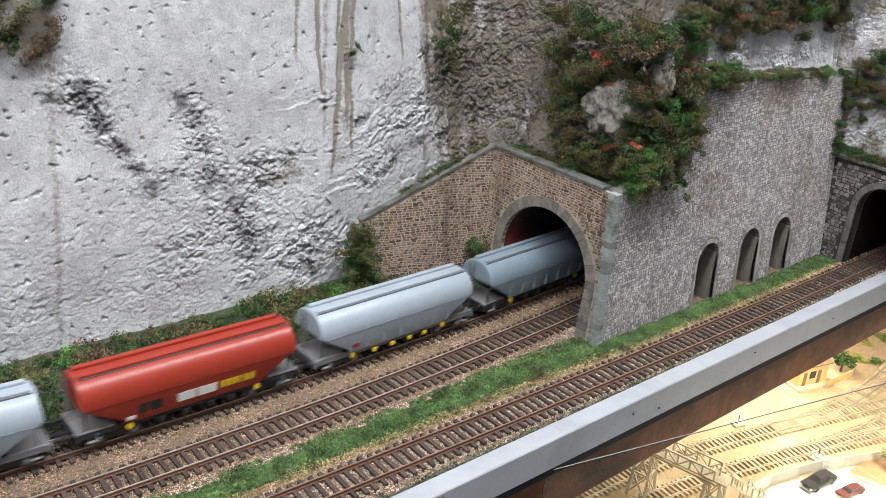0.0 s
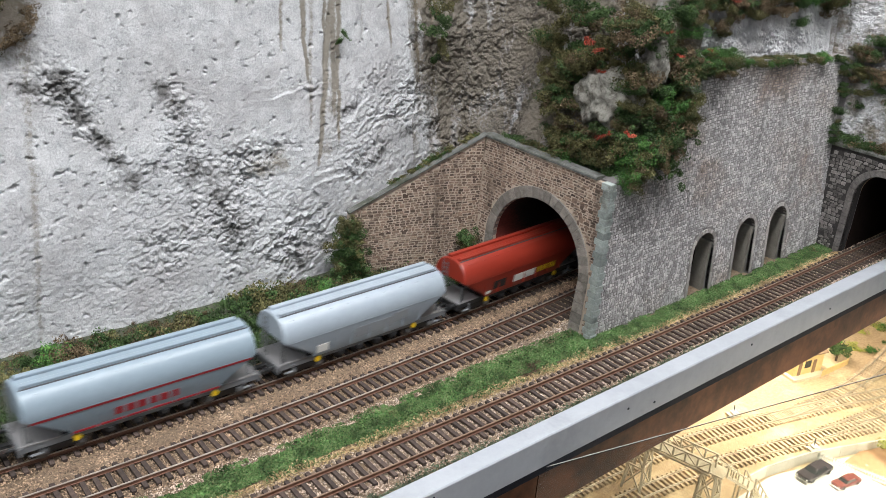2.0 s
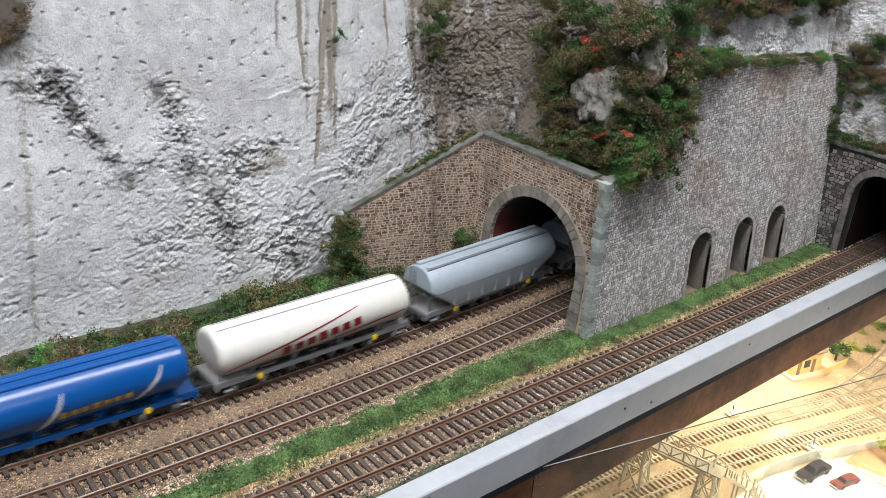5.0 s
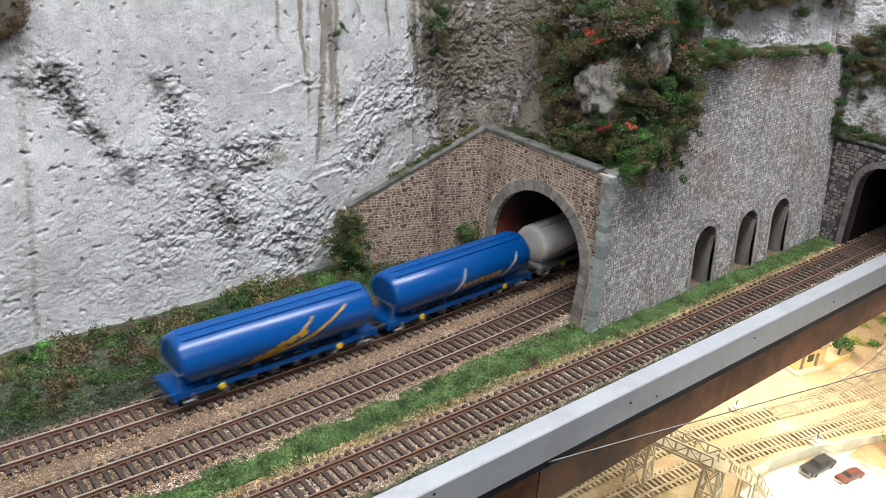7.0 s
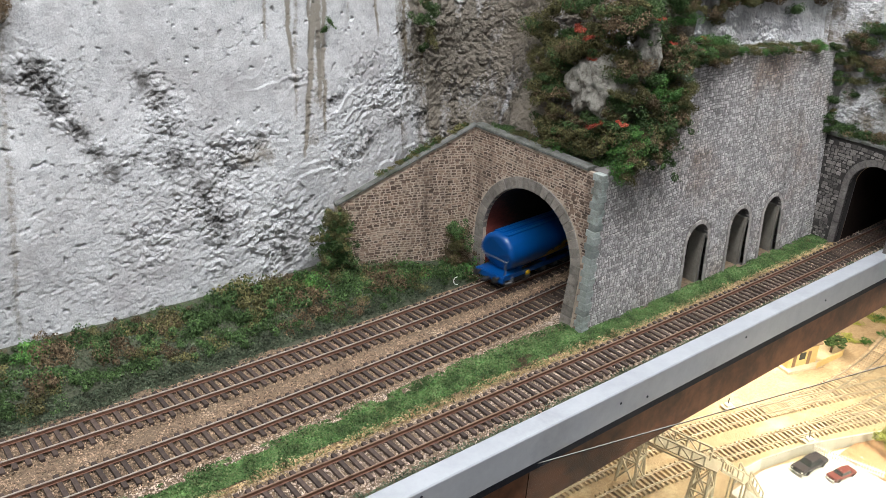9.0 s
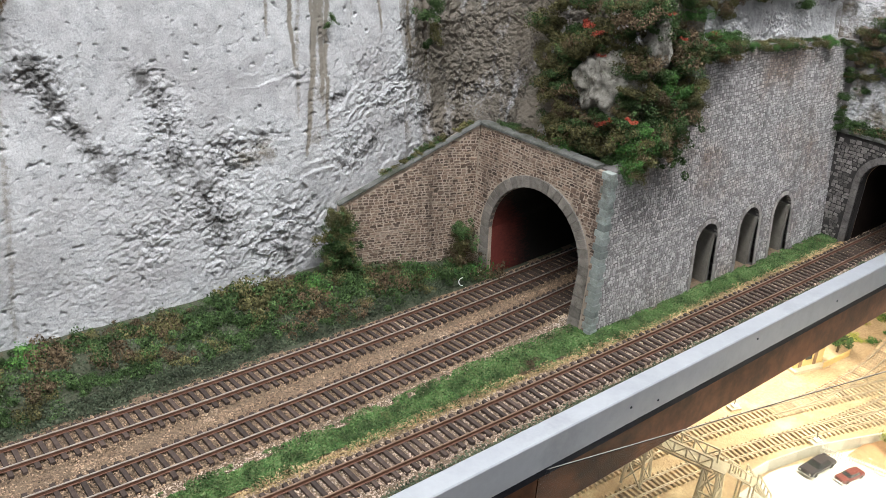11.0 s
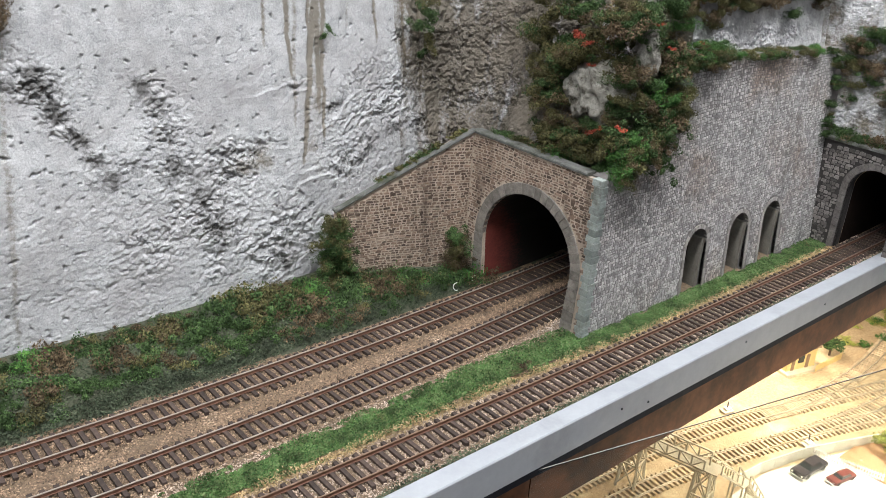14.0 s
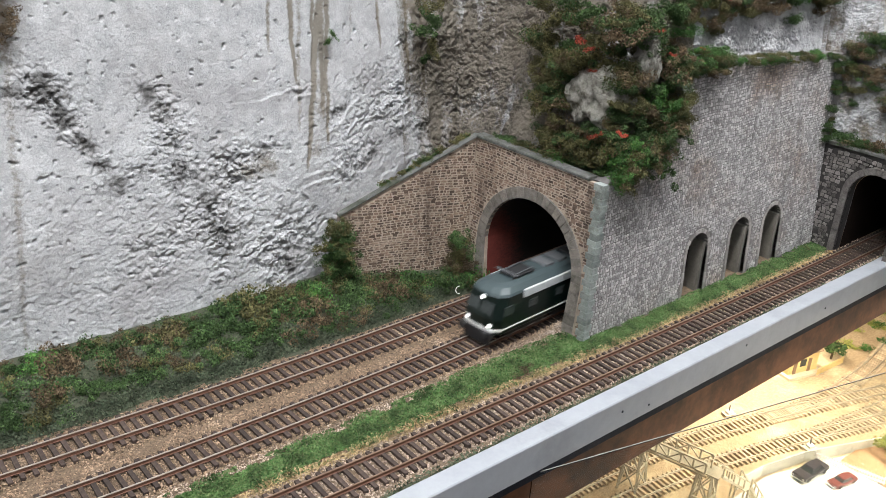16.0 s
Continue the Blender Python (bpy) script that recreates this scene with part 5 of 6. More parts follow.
def side_plate(t, name, x0, x1, z0, z1, material, side, label=""):
    """A thin panel on the flat lower side, following its tilt: side(z) is the half width."""
    out = []
    for z in (z0, z1):
        y = -side(z)
        out.append((z, y))
    bm = bmesh.new()
    v = [bm.verts.new(p) for p in ((x0, out[0][1] - 0.0002, z0), (x1, out[0][1] - 0.0002, z0), (x1, out[1][1] - 0.0002, z1), (x0, out[1][1] - 0.0002, z1))]
    w = [bm.verts.new(p) for p in ((x0, out[0][1] + 0.0003, z0), (x1, out[0][1] + 0.0003, z0), (x1, out[1][1] + 0.0003, z1), (x0, out[1][1] + 0.0003, z1))]
    bm.faces.new(v)
    bm.faces.new(w[::-1])
    for i in range(4):
        bm.faces.new((v[i], v[(i + 1) % 4], w[(i + 1) % 4], w[i]))
    return part(name, bm, material, t, label)


HB = 0.0695   # half length of a hopper body


def hopper_wagon(label, body, frame, seed, stripes=(), patch=None, words=None):
    t = thing("hopper_wagon", label, "freight wagon", group="freight train")
    side = lambda z: 0.0150 + 0.0019 * min(1, max(0, (z - 0.0125) / 0.0165))
    levels = [(0.0118, 0.0425, 0.0146), (0.0125, 0.0430, 0.0150), (0.0285, 0.0672, 0.0169), (0.0298, 0.0690, 0.0170)]
    levels += [(0.0300 + 0.0150 * math.sin(a), 0.0695 - 0.0008 * math.sin(a), 0.0002 + 0.0168 * math.cos(a) ** 0.72) for a in np.linspace(0.05, 1.53, 9)]
    b = part("body", prism(levels), body, t, smooth=True)
    b.data.set_sharp_from_angle(angle=0.42)
    bm = bmesh.new()
    for x in np.linspace(-0.06, 0.06, 9):
        box(bm, x - 0.0003, x + 0.0003, -0.0119, 0.0119, 0.0422, 0.0428)
    part("roof_seam", bm, body, b)
    for y in (-0.0052, 0.0052):
        part("roof_hatch", boxed(-0.066, 0.066, y - 0.0019, y + 0.0019, 0.0440, 0.0466, 0.0006), body, b, "long roof hatch cover")
        part("hatch_rail", boxed(-0.067, 0.067, y - 0.0024 if y < 0 else y + 0.0020, y - 0.0020 if y < 0 else y + 0.0024, 0.0436, 0.0449), P["hatchline"], b, "dark hatch rail")
    side_plate(b, "rim_line", -0.066, 0.066, 0.0285, 0.0290, body, side)
    bm = bmesh.new()
    for x in np.linspace(-0.045, 0.045, 7):
        box(bm, x - 0.0003, x + 0.0003, -side(0.02) - 0.0005, -side(0.02) + 0.001, 0.0135, 0.0280)
    part("side_rib", bm, body, b)
    for z0, z1, m, h in stripes:
        side_plate(b, "painted_stripe", -h, h, z0, z1, m, side, "painted coloured stripe")
    if patch:
        for x0, x1, z0, z1, m, nm in patch:
            side_plate(b, nm, x0, x1, z0, z1, m, side)
    for s in (-1, 1):
        for y in (-0.011, 0.011):
            bm = bmesh.new()
            beam(bm, (s * 0.049, y, 0.0135), (s * 0.0665, y, 0.0275), 0.0010, 0.0008)
            beam(bm, (s * 0.0655, y, 0.0130), (s * 0.0655, y, 0.0275), 0.0009, 0.0009)
            part("end_strut", bm, frame, t)
        bm = bmesh.new()
        for y in (0.002, 0.007):
            beam(bm, (s * 0.0703, y, 0.0135), (s * 0.0703, y, 0.0430), 0.0005, 0.0005)
        for z in np.arange(0.016, 0.043, 0.0035):
            beam(bm, (s * 0.0703, 0.002, z), (s * 0.0703, 0.007, z), 0.0004, 0.0004)
        part("ladder", bm, P["frame_grey"], t)
    underframe(t, 0.0715, frame, seed)
    return t


def tank_ring(x, r, zc, sq=1.0, n=28):
    return [(x, r * math.sin(2 * math.pi * i / n), zc - r * sq * math.cos(2 * math.pi * i / n)) for i in range(n)]


def tank_strip(parent, name, pts, width, material, r, zc, sq, label=""):
    """A painted band on the near flank of a round body along points (x, height)."""
    bm = bmesh.new()
    rows = []
    n = 24
    for i in range(n + 1):
        f = i / n * (len(pts) - 1)
        k = min(len(pts) - 2, int(f))
        a, b = Vector(pts[k]), Vector(pts[k + 1])
        p = a.lerp(b, f - k)
        d = (b - a).normalized()
        q = Vector((-d.y, d.x)) * width / 2 * (0.35 + 0.65 * math.sin(math.pi * min(1, 0.15 + 0.85 * i / n)) if width > 0 else 1)
        row = []
        for s in (-1, 0, 1):
            x, z = p.x + q.x * s, p.y + q.y * s
            c = max(-0.99, min(0.99, (z - zc) / (r * sq)))
            y = -r * math.sqrt(1 - c * c)
            row.append(bm.verts.new((x, y - 0.0002, z)))
        rows.append(row)
    for a, b in zip(rows, rows[1:]):
        for j in range(2):
            bm.faces.new((a[j], b[j], b[j + 1], a[j + 1]))
    r2 = bmesh.ops.solidify(bm, geom=bm.faces[:], thickness=0.00025)
    return part(name, bm, material, parent, label)


def round_wagon(label, body, frame, seed, bands, half=0.0685, hatches=True, chassis=0.0735):
    """A wagon with a rounded silo body."""
    t = thing("silo_wagon", label, "freight wagon", group="freight train")
    r, zc, sq = 0.0172, 0.0285, 0.96
    cut = 0.40 if hatches else 0.25
    rings = [tank_ring(-half - 0.0012, r * 0.80, zc, sq), tank_ring(-half, r * 0.95, zc, sq), tank_ring(-half + 0.0025, r, zc, sq), tank_ring(half - 0.0025, r, zc, sq), tank_ring(half, r * 0.95, zc, sq), tank_ring(half + 0.0012, r * 0.80, zc, sq)]
    # the ends draw in below the middle
    rings = [[(x - (1 if x > 0 else -1) * cut * max(0.0, zc - z), y, z) for x, y, z in g] for g in rings]
    b = part("body", loft(rings), body, t, smooth=False)
    b.data.polygons.foreach_set("use_smooth", [len(p.vertices) == 4 for p in b.data.polygons])
    if hatches:
        for y in (-0.0060, 0.0, 0.0060):
            zz = zc + math.sqrt(max(0, r * r - y * y)) * sq
            part("roof_hatch", boxed(-half + 0.004, half - 0.004, y - 0.0016, y + 0.0016, zz - 0.0012, zz + 0.0006, 0.0004), body, b, "long roof hatch cover")
    else:
        for y in (-0.0045, 0.0045):
            zz = zc + math.sqrt(r * r - y * y) * sq
            part("roof_rail", boxed(-half + 0.003, half - 0.003, y - 0.0003, y + 0.0003, zz - 0.0006, zz + 0.0004), P["greypatch"], b)
    for nm, pts, w, m, lb in bands:
        tank_strip(b, nm, pts, w, m, r, zc, sq, lb)
    for x in (-0.05, -0.018, 0.018, 0.05):
        part("saddle", boxed(x - 0.002, x + 0.002, -0.0115, 0.0115, 0.0118, 0.0175), frame, t)
    underframe(t, chassis, frame, seed)
    return t


def lettering(x0, x1, z, h, n, slope, material):
    """A row of plain bars in place of a name."""
    out = []
    w = (x1 - x0) / n
    for i in range(n):
        xa = x0 + w * i
        zz = z + slope * (xa - x0)
        out.append(("lettering_bar", [(xa, zz), (xa + w * 0.68, zz + slope * w)], -h * (1.25 if i in (0, n // 2) else 1.0), material, "painted bar of lettering"))
    return out


def bars(x0, x1, z0, z1, n, m):
    w = (x1 - x0) / n
    return [(x0 + w * i, x0 + w * (i + 0.72), z0, z1, m, "lettering_bar") for i in range(n)]


WAGONS = []


def train():
    grey, bg = P["grey"], P["bluegrey"]
    specs = [
        (hopper_wagon("blue-grey covered hopper wagon on dark bogies", bg, P["frame"], 1, patch=[(-0.030, -0.022, 0.015, 0.021, P["greypatch"], "data_panel")]), 0.314),
        (hopper_wagon("pale grey covered hopper wagon with yellow fittings", grey, P["frame_grey"], 2, patch=[(-0.043, -0.037, 0.0155, 0.0185, P["crimson"], "red_panel")]), 0.157),
        (hopper_wagon("brick red covered hopper wagon with white and yellow lettering", P["red"], P["frame"], 3,
                      patch=[(-0.036, -0.022, 0.0165, 0.0235, P["black"], "grille_panel"), (-0.012, 0.013, 0.0165, 0.0228, P["line"], "white_sign")] + bars(0.0155, 0.040, 0.0175, 0.0225, 6, P["yellow"]) + [(-0.0435, -0.038, 0.014, 0.0165, P["line"], "data_panel")]), 0.0),
        (hopper_wagon("pale grey covered hopper wagon with a faded dark patch", grey, P["frame_grey"], 4, patch=[(-0.012, 0.020, 0.0165, 0.0245, P["greypatch"], "faded_patch"), (0.020, 0.034, 0.0185, 0.0265, P["greypatch"], "faded_patch"), (-0.043, -0.034, 0.0145, 0.0205, P["line"], "data_panel")]), -0.157),
        (hopper_wagon("blue-grey hopper wagon with crimson stripes and lettering", bg, P["frame_grey"], 5, stripes=[(0.0270, 0.0284, P["crimson"], 0.0655), (0.0126, 0.0140, P["crimson"], 0.0440)], patch=bars(-0.020, 0.020, 0.0170, 0.0220, 6, P["crimson"])), -0.314),
        (hopper_wagon("plain pale grey covered hopper wagon", grey, P["frame_grey"], 6), -0.471),
        (round_wagon("white silo wagon with crimson diagonal lines and rusty dirt", P["white"], P["frame_grey"], 7,
                     [("painted_stripe", [(-0.072, 0.0205), (0.030, 0.0385)], 0.0013, P["crimson"], "crimson line"), ("painted_stripe", [(0.010, 0.0205), (0.072, 0.0265)], 0.0013, P["crimson"], "crimson line")] + lettering(-0.030, 0.034, 0.0225, 0.0060, 7, 0.10, P["crimson"]), 0.0735, False, 0.0755), -0.6345),
        (round_wagon("bright blue silo wagon with pale arcs and gold lettering", P["blue"], P["blue"], 8,
                     [("painted_arc", [(-0.022, 0.014), (-0.012, 0.022), (-0.006, 0.030), (-0.003, 0.0375)], 0.0026, P["line"], "pale painted arc"), ("painted_arc", [(0.036, 0.020), (0.044, 0.026), (0.050, 0.032), (0.053, 0.038)], 0.0024, P["line"], "pale painted arc")] + lettering(-0.006, 0.036, 0.0245, 0.0035, 7, 0.03, P["gold"])), -0.796),
        (round_wagon("bright blue silo wagon with gold sweeping stripes", P["blue"], P["blue"], 9,
                     [("painted_arc", [(-0.052, 0.0125), (-0.020, 0.017), (0.020, 0.0265), (0.048, 0.0395)], 0.0030, P["gold"], "gold sweeping stripe"), ("painted_arc", [(-0.046, 0.0135), (-0.014, 0.0215), (0.010, 0.0305), (0.022, 0.0385)], 0.0026, P["gold"], "gold sweeping stripe")] + lettering(-0.022, 0.018, 0.0195, 0.0046, 5, 0.30, P["gold"])), -0.955),
    ]
    for ob, off in specs:
        WAGONS.append((ob, off + 0.0695))


train()


def locomotive():
    t = thing("electric_locomotive", "dark green electric locomotive with a grey roof and lit headlamps", "locomotive")
    L = 0.092   # half length, the cab at -x leads
    def ring(z, a, b, nose):
        pts = []
        for s in (1, -1):
            c = [(s * (a - nose), -s * b), (s * (a - nose * 0.25), -s * b * 0.78), (s * a, -s * b * 0.30), (s * a, s * b * 0.30), (s * (a - nose * 0.25), s * b * 0.78), (s * (a - nose), s * b)]
            pts += [(x, y, z) for x, y in c]
        return pts
    b = part("body", loft([ring(0.0090, L - 0.0010, 0.0160, 0.007), ring(0.0100, L, 0.0168, 0.007), ring(0.0215, L, 0.0170, 0.007), ring(0.0300, L - 0.0030, 0.0168, 0.008), ring(0.0375, L - 0.0050, 0.0160, 0.009)]), P["green"], t)
    roof = part("roof", loft([ring(0.0376, L - 0.0045, 0.0163, 0.009), ring(0.0395, L - 0.0055, 0.0155, 0.009), ring(0.0425, L - 0.0100, 0.0120, 0.009), ring(0.0440, L - 0.0150, 0.0070, 0.006)]), P["roof"], t, "weathered grey roof")
    for y in (-1, 1):
        for k in range(6):
            x = -0.062 + 0.021 * k
            part("roof_grille", boxed(x, x + 0.0203, min(y * 0.0150, y * 0.0174), max(y * 0.0150, y * 0.0174), 0.0330, 0.0392, 0.0004), P["silver"], b, "silver ventilation grille")
        part("waist_line", boxed(-L + 0.0065, L - 0.0065, min(y * 0.0168, y * 0.0173), max(y * 0.0168, y * 0.0173), 0.0128, 0.0138), P["line"], b, "white waist line")
        for k in range(4):
            x = -0.055 + 0.032 * k
            part("side_window", boxed(x, x + 0.009, min(y * 0.0166, y * 0.0171), max(y * 0.0166, y * 0.0171), 0.0225, 0.0290, 0.0002), P["glass"], b)
        part("cab_window", boxed(-L + 0.009, -L + 0.019, min(y * 0.0165, y * 0.0171), max(y * 0.0165, y * 0.0171), 0.0235, 0.0310, 0.0002), P["glass"], b)
    for s in (-1, 1):
        for y0, y1 in ((-0.0118, -0.0012), (0.0012, 0.0118)):
            bm = loft([[(s * (L - 0.0012), y0, 0.0250), (s * (L - 0.0012), y1, 0.0250), (s * (L - 0.0034), y1, 0.0330), (s * (L - 0.0034), y0, 0.0330)], [(s * (L - 0.0006), y0, 0.0252), (s * (L - 0.0006), y1, 0.0252), (s * (L - 0.0028), y1, 0.0328), (s * (L - 0.0028), y0, 0.0328)]])
            part("windscreen", bm, P["glass"], b, "dark windscreen pane")
        pts = [(s * (L - 0.0068), -0.0170), (s * (L - 0.0012), -0.0133), (s * (L + 0.0004), -0.0050), (s * (L + 0.0004), 0.0050), (s * (L - 0.0012), 0.0133), (s * (L - 0.0068), 0.0170)]
        bm = bmesh.new()
        for a, c in zip(pts, pts[1:]):
            beam(bm, (*a, 0.0133), (*c, 0.0133), 0.0010, 0.0022)
        part("nose_band", bm, P["line"], b, "pale band round the nose")
        for y, z in ((-0.0105, 0.0165), (0.0105, 0.0165), (0.0, 0.0352)):
            x = L + 0.0002 if z < 0.03 else L - 0.0040
            if abs(y) > 0.005:
                x -= 0.0012
            h = part("headlamp_rim", cyl(bmesh.new(), (s * (x - 0.0014), y, z), (s * (x + 0.0005), y, z), 0.0019, 16), P["silver"], b)
            part("headlamp_lens", cyl(bmesh.new(), (s * (x + 0.0005), y, z), (s * (x + 0.0009), y, z), 0.0007, 16), P["headlight"] if s < 0 else P["glass"], h, "lit white headlamp")
        for y in (-0.0100, 0.0100):
            bm = cyl(bmesh.new(), (s * L, y, 0.0112), (s * (L + 0.0050), y, 0.0112), 0.0012, 8)
            cyl(bm, (s * (L + 0.0050), y, 0.0112), (s * (L + 0.0060), y, 0.0112), 0.0028, 12)
            part("buffer", bm, P["frame"], t, "round buffer")
        part("buffer_beam", boxed(s * L - 0.002, s * L + 0.002, -0.0145, 0.0145, 0.0075, 0.0125, 0.0004), P["frame"], t)
        part("plough", prism([(0.0012, 0.0016, 0.0120), (0.0072, 0.0016, 0.0135)]), P["frame"], t).matrix_local = pose(s * (L - 0.001), 0, 0)
        bo = part("bogie", prism([(0.0030, 0.0240, 0.0118), (0.0078, 0.0250, 0.0125)]), P["frame"], t, "dark three-axle bogie")
        bo.matrix_local = pose(s * 0.050, 0, 0)
        for dx in (-0.017, 0.0, 0.017):
            for y in (-0.0096, 0.0096):
                part("wheel", cyl(bmesh.new(), (0, -0.0013, 0), (0, 0.0013, 0), 0.0068, 20), P["steel"], bo).matrix_local = pose(dx, y, 0.0068)
        # folded pantograph
        p = part("pantograph", boxed(s * 0.052 - 0.012, s * 0.052 + 0.012, -0.0075, 0.0075, 0.0455, 0.0462, 0.0002), P["frame"], roof, "folded pantograph")
        bm = bmesh.new()
        for y in (-0.0055, 0.0055):
            beam(bm, (s * 0.052 - 0.012, y, 0.0464), (s * 0.052 + 0.010, y, 0.0478), 0.0006, 0.0006)
        for x in (-0.013, -0.011):
            beam(bm, (s * 0.052 + x, -0.0105, 0.0480), (s * 0.052 + x, 0.0105, 0.0480), 0.0006, 0.0006)
        part("pantograph_arm", bm, P["frame_grey"], p)
        for dx in (-0.010, 0.010):
            for y in (-0.006, 0.006):
                part("insulator", cyl(bmesh.new(), (s * 0.052 + dx, y, 0.0428), (s * 0.052 + dx, y, 0.0455), 0.0009, 8), P["copper"], roof)
    for x in (-0.022, -0.006, 0.010, 0.024):
        part("roof_box", boxed(x - 0.005, x + 0.005, -0.0075, 0.0075, 0.0432, 0.0458, 0.0006), P["frame_grey"] if x < 0 else P["frame"], roof)
    part("roof_conductor", boxed(-0.05, 0.05, 0.0085, 0.0091, 0.0450, 0.0456), P["copper"], roof)
    part("tank_box", boxed(-0.020, 0.020, -0.0135, 0.0135, 0.0028, 0.0089, 0.0006), P["frame"], t)
    return t


LOCO = locomotive()


# ---- lower deck with the yard ----
Y = {"timber": mat("pale_weathered_timber", (0.42, 0.37, 0.27), (0.62, 0.56, 0.43), 150, 0.85, 0.3, spots=((0.25, 0.2, 0.13), 80, 0.55, 0.8)), "sleeper": mat("dusty_sleeper", (0.34, 0.26, 0.165), (0.58, 0.47, 0.33), 300, 0.9, 0.3, vary=0.3, by="object"),
     "rail": mat("dusty_rail", (0.45, 0.38, 0.28), (0.62, 0.54, 0.42), 200, 0.5, 0.1, metal=0.3), "pave": mat("pale_yard_pavement", (0.62, 0.60, 0.55), (0.75, 0.73, 0.68), 30, 0.9, 0.2),
     "soil": mat("red_brown_soil", (0.26, 0.14, 0.07), (0.42, 0.26, 0.14), 160, 0.95, 0.5), "white": mat("white_fence_paint", (0.72, 0.71, 0.67), (0.82, 0.81, 0.78), 90, 0.6, 0.1),
     "fence": mat("grey_plank_fence", (0.45, 0.43, 0.36), (0.60, 0.58, 0.50), 90, 0.85, 0.3, vary=0.2, by="object"), "hut": mat("ochre_hut_boards", (0.55, 0.40, 0.16), (0.70, 0.54, 0.26), 90, 0.8, 0.2),
     "hutroof": mat("brown_hut_roof", (0.16, 0.10, 0.06), (0.28, 0.19, 0.12), 120, 0.85, 0.3), "bark": mat("brown_bark", (0.06, 0.04, 0.025), (0.14, 0.10, 0.06), 200, 0.9, 0.4),
     "carblack": paint("dark_car_paint", (0.05, 0.045, 0.05), 0.2), "carred": paint("dull_red_car_paint", (0.14, 0.036, 0.028), 0.4), "chrome": mat("chrome_trim", (0.5, 0.5, 0.5), (0.7, 0.7, 0.7), 50, 0.15, 0.0, metal=1.0), "tyre": mat("black_tyre", (0.012, 0.012, 0.012), (0.03, 0.03, 0.03), 100, 0.8, 0.1)}


def lower_deck():
    V, F = [], []
    nx, ny = 90, 50
    for i in range(nx + 1):
        for j in range(ny + 1):
            x, y = 0.35 + 1.9 * i / nx, 0.26 + 0.84 * j / ny
            V.append((x, y, YZ - 0.006 + 0.0016 * fbm(x * 18, y * 18, 2) + 0.02 * max(0, y - 0.66)))
    for i in range(nx):
        for j in range(ny):
            a = i * (ny + 1) + j
            F.append((a, a + ny + 1, a + ny + 2, a + 1))
    tagged(part("yard_ground", mesh_from("yard_ground", V, F, True), M["sand"]), "sandy ochre ground of the lower yard", "ground", kind="structure")
    tagged(part("lower_deck", boxed(0.35, 2.25, 0.26, 1.10, YZ - 0.06, YZ - 0.012), M["plywood"]), "plywood lower deck", "deck", kind="structure")
    tagged(part("lower_backdrop", boxed(0.35, 2.25, 1.10, 1.12, YZ - 0.06, -0.06), M["plaster"]), "pale backdrop of the lower deck", "backdrop", kind="structure")
    for x in (0.40, 2.15):
        for y in (0.30, 1.05):
            tagged(part("leg", boxed(x - 0.03, x + 0.03, y - 0.03, y + 0.03, -1.25, YZ - 0.06), M["plywood"]), "plain timber leg of the layout", "leg", kind="structure")
    V, F = [], []
    for i in range(13):
        x = 0.90 + 0.22 * i / 12
        lo, hi = 0.30, 0.478 - max(0, x - 0.98) * 0.30
        for j in range(7):
            V.append((x, lo + (hi - lo) * j / 6, YZ - 0.0028))
    for i in range(12):
        for j in range(6):
            a = i * 7 + j
            F.append((a, a + 7, a + 8, a + 1))
    tagged(part("forecourt", mesh_from("forecourt", V, F), Y["pave"]), "pale forecourt where two cars are parked", "pavement", kind="structure")
    bm = bmesh.new()
    bmesh.ops.create_grid(bm, x_segments=16, y_segments=10, size=0.5)
    for v in bm.verts:
        v.co = Vector((1.135 + v.co.x * 0.10, 0.405 + v.co.y * 0.065, YZ - 0.0018 + 0.002 * fbm(v.co.x * 4, v.co.y * 4, 1)))
    tagged(part("garden_soil", bm, Y["soil"]), "red-brown bare garden soil", "soil", kind="structure")


lower_deck()


def curve_track(pts):
    xs, ys = [p[0] for p in pts], [p[1] for p in pts]
    c = np.polyfit(np.array(xs) - 1.0, ys, 3)
    d = np.polyder(c)
    return lambda x: (float(np.polyval(c, x - 1.0)), math.atan(float(np.polyval(d, x - 1.0))))


yard_1 = curve_track(((0.65, 0.600), (0.80, 0.602), (0.90, 0.594), (1.04, 0.564), (1.15, 0.535), (1.335, 0.486), (1.60, 0.41)))
yard_2 = curve_track(((0.65, 0.555), (0.80, 0.552), (0.93, 0.534), (1.035, 0.511), (1.24, 0.450), (1.60, 0.34)))


def yard_3(x):
    f = max(0.0, x - 1.10)
    y, a = yard_1(x)
    return y + 1.1 * f * f / (1 + 1.2 * f), a + math.atan(2.2 * f / (1 + 2 * f))


def yard_4(x):
    f = max(0.0, x - 1.05)
    y, a = yard_2(x)
    return y + 0.55 * f * f, a + math.atan(1.1 * f)


for f, a, b in ((yard_1, 0.62, 1.70), (yard_2, 0.62, 1.60), (yard_3, 1.10, 1.75), (yard_4, 1.05, 1.60)):
    railway_track(f, a, b, a, b, "dusty pale rails on brown sleepers in the sandy yard", YZ, Y["sleeper"], Y["rail"], 0.0078)


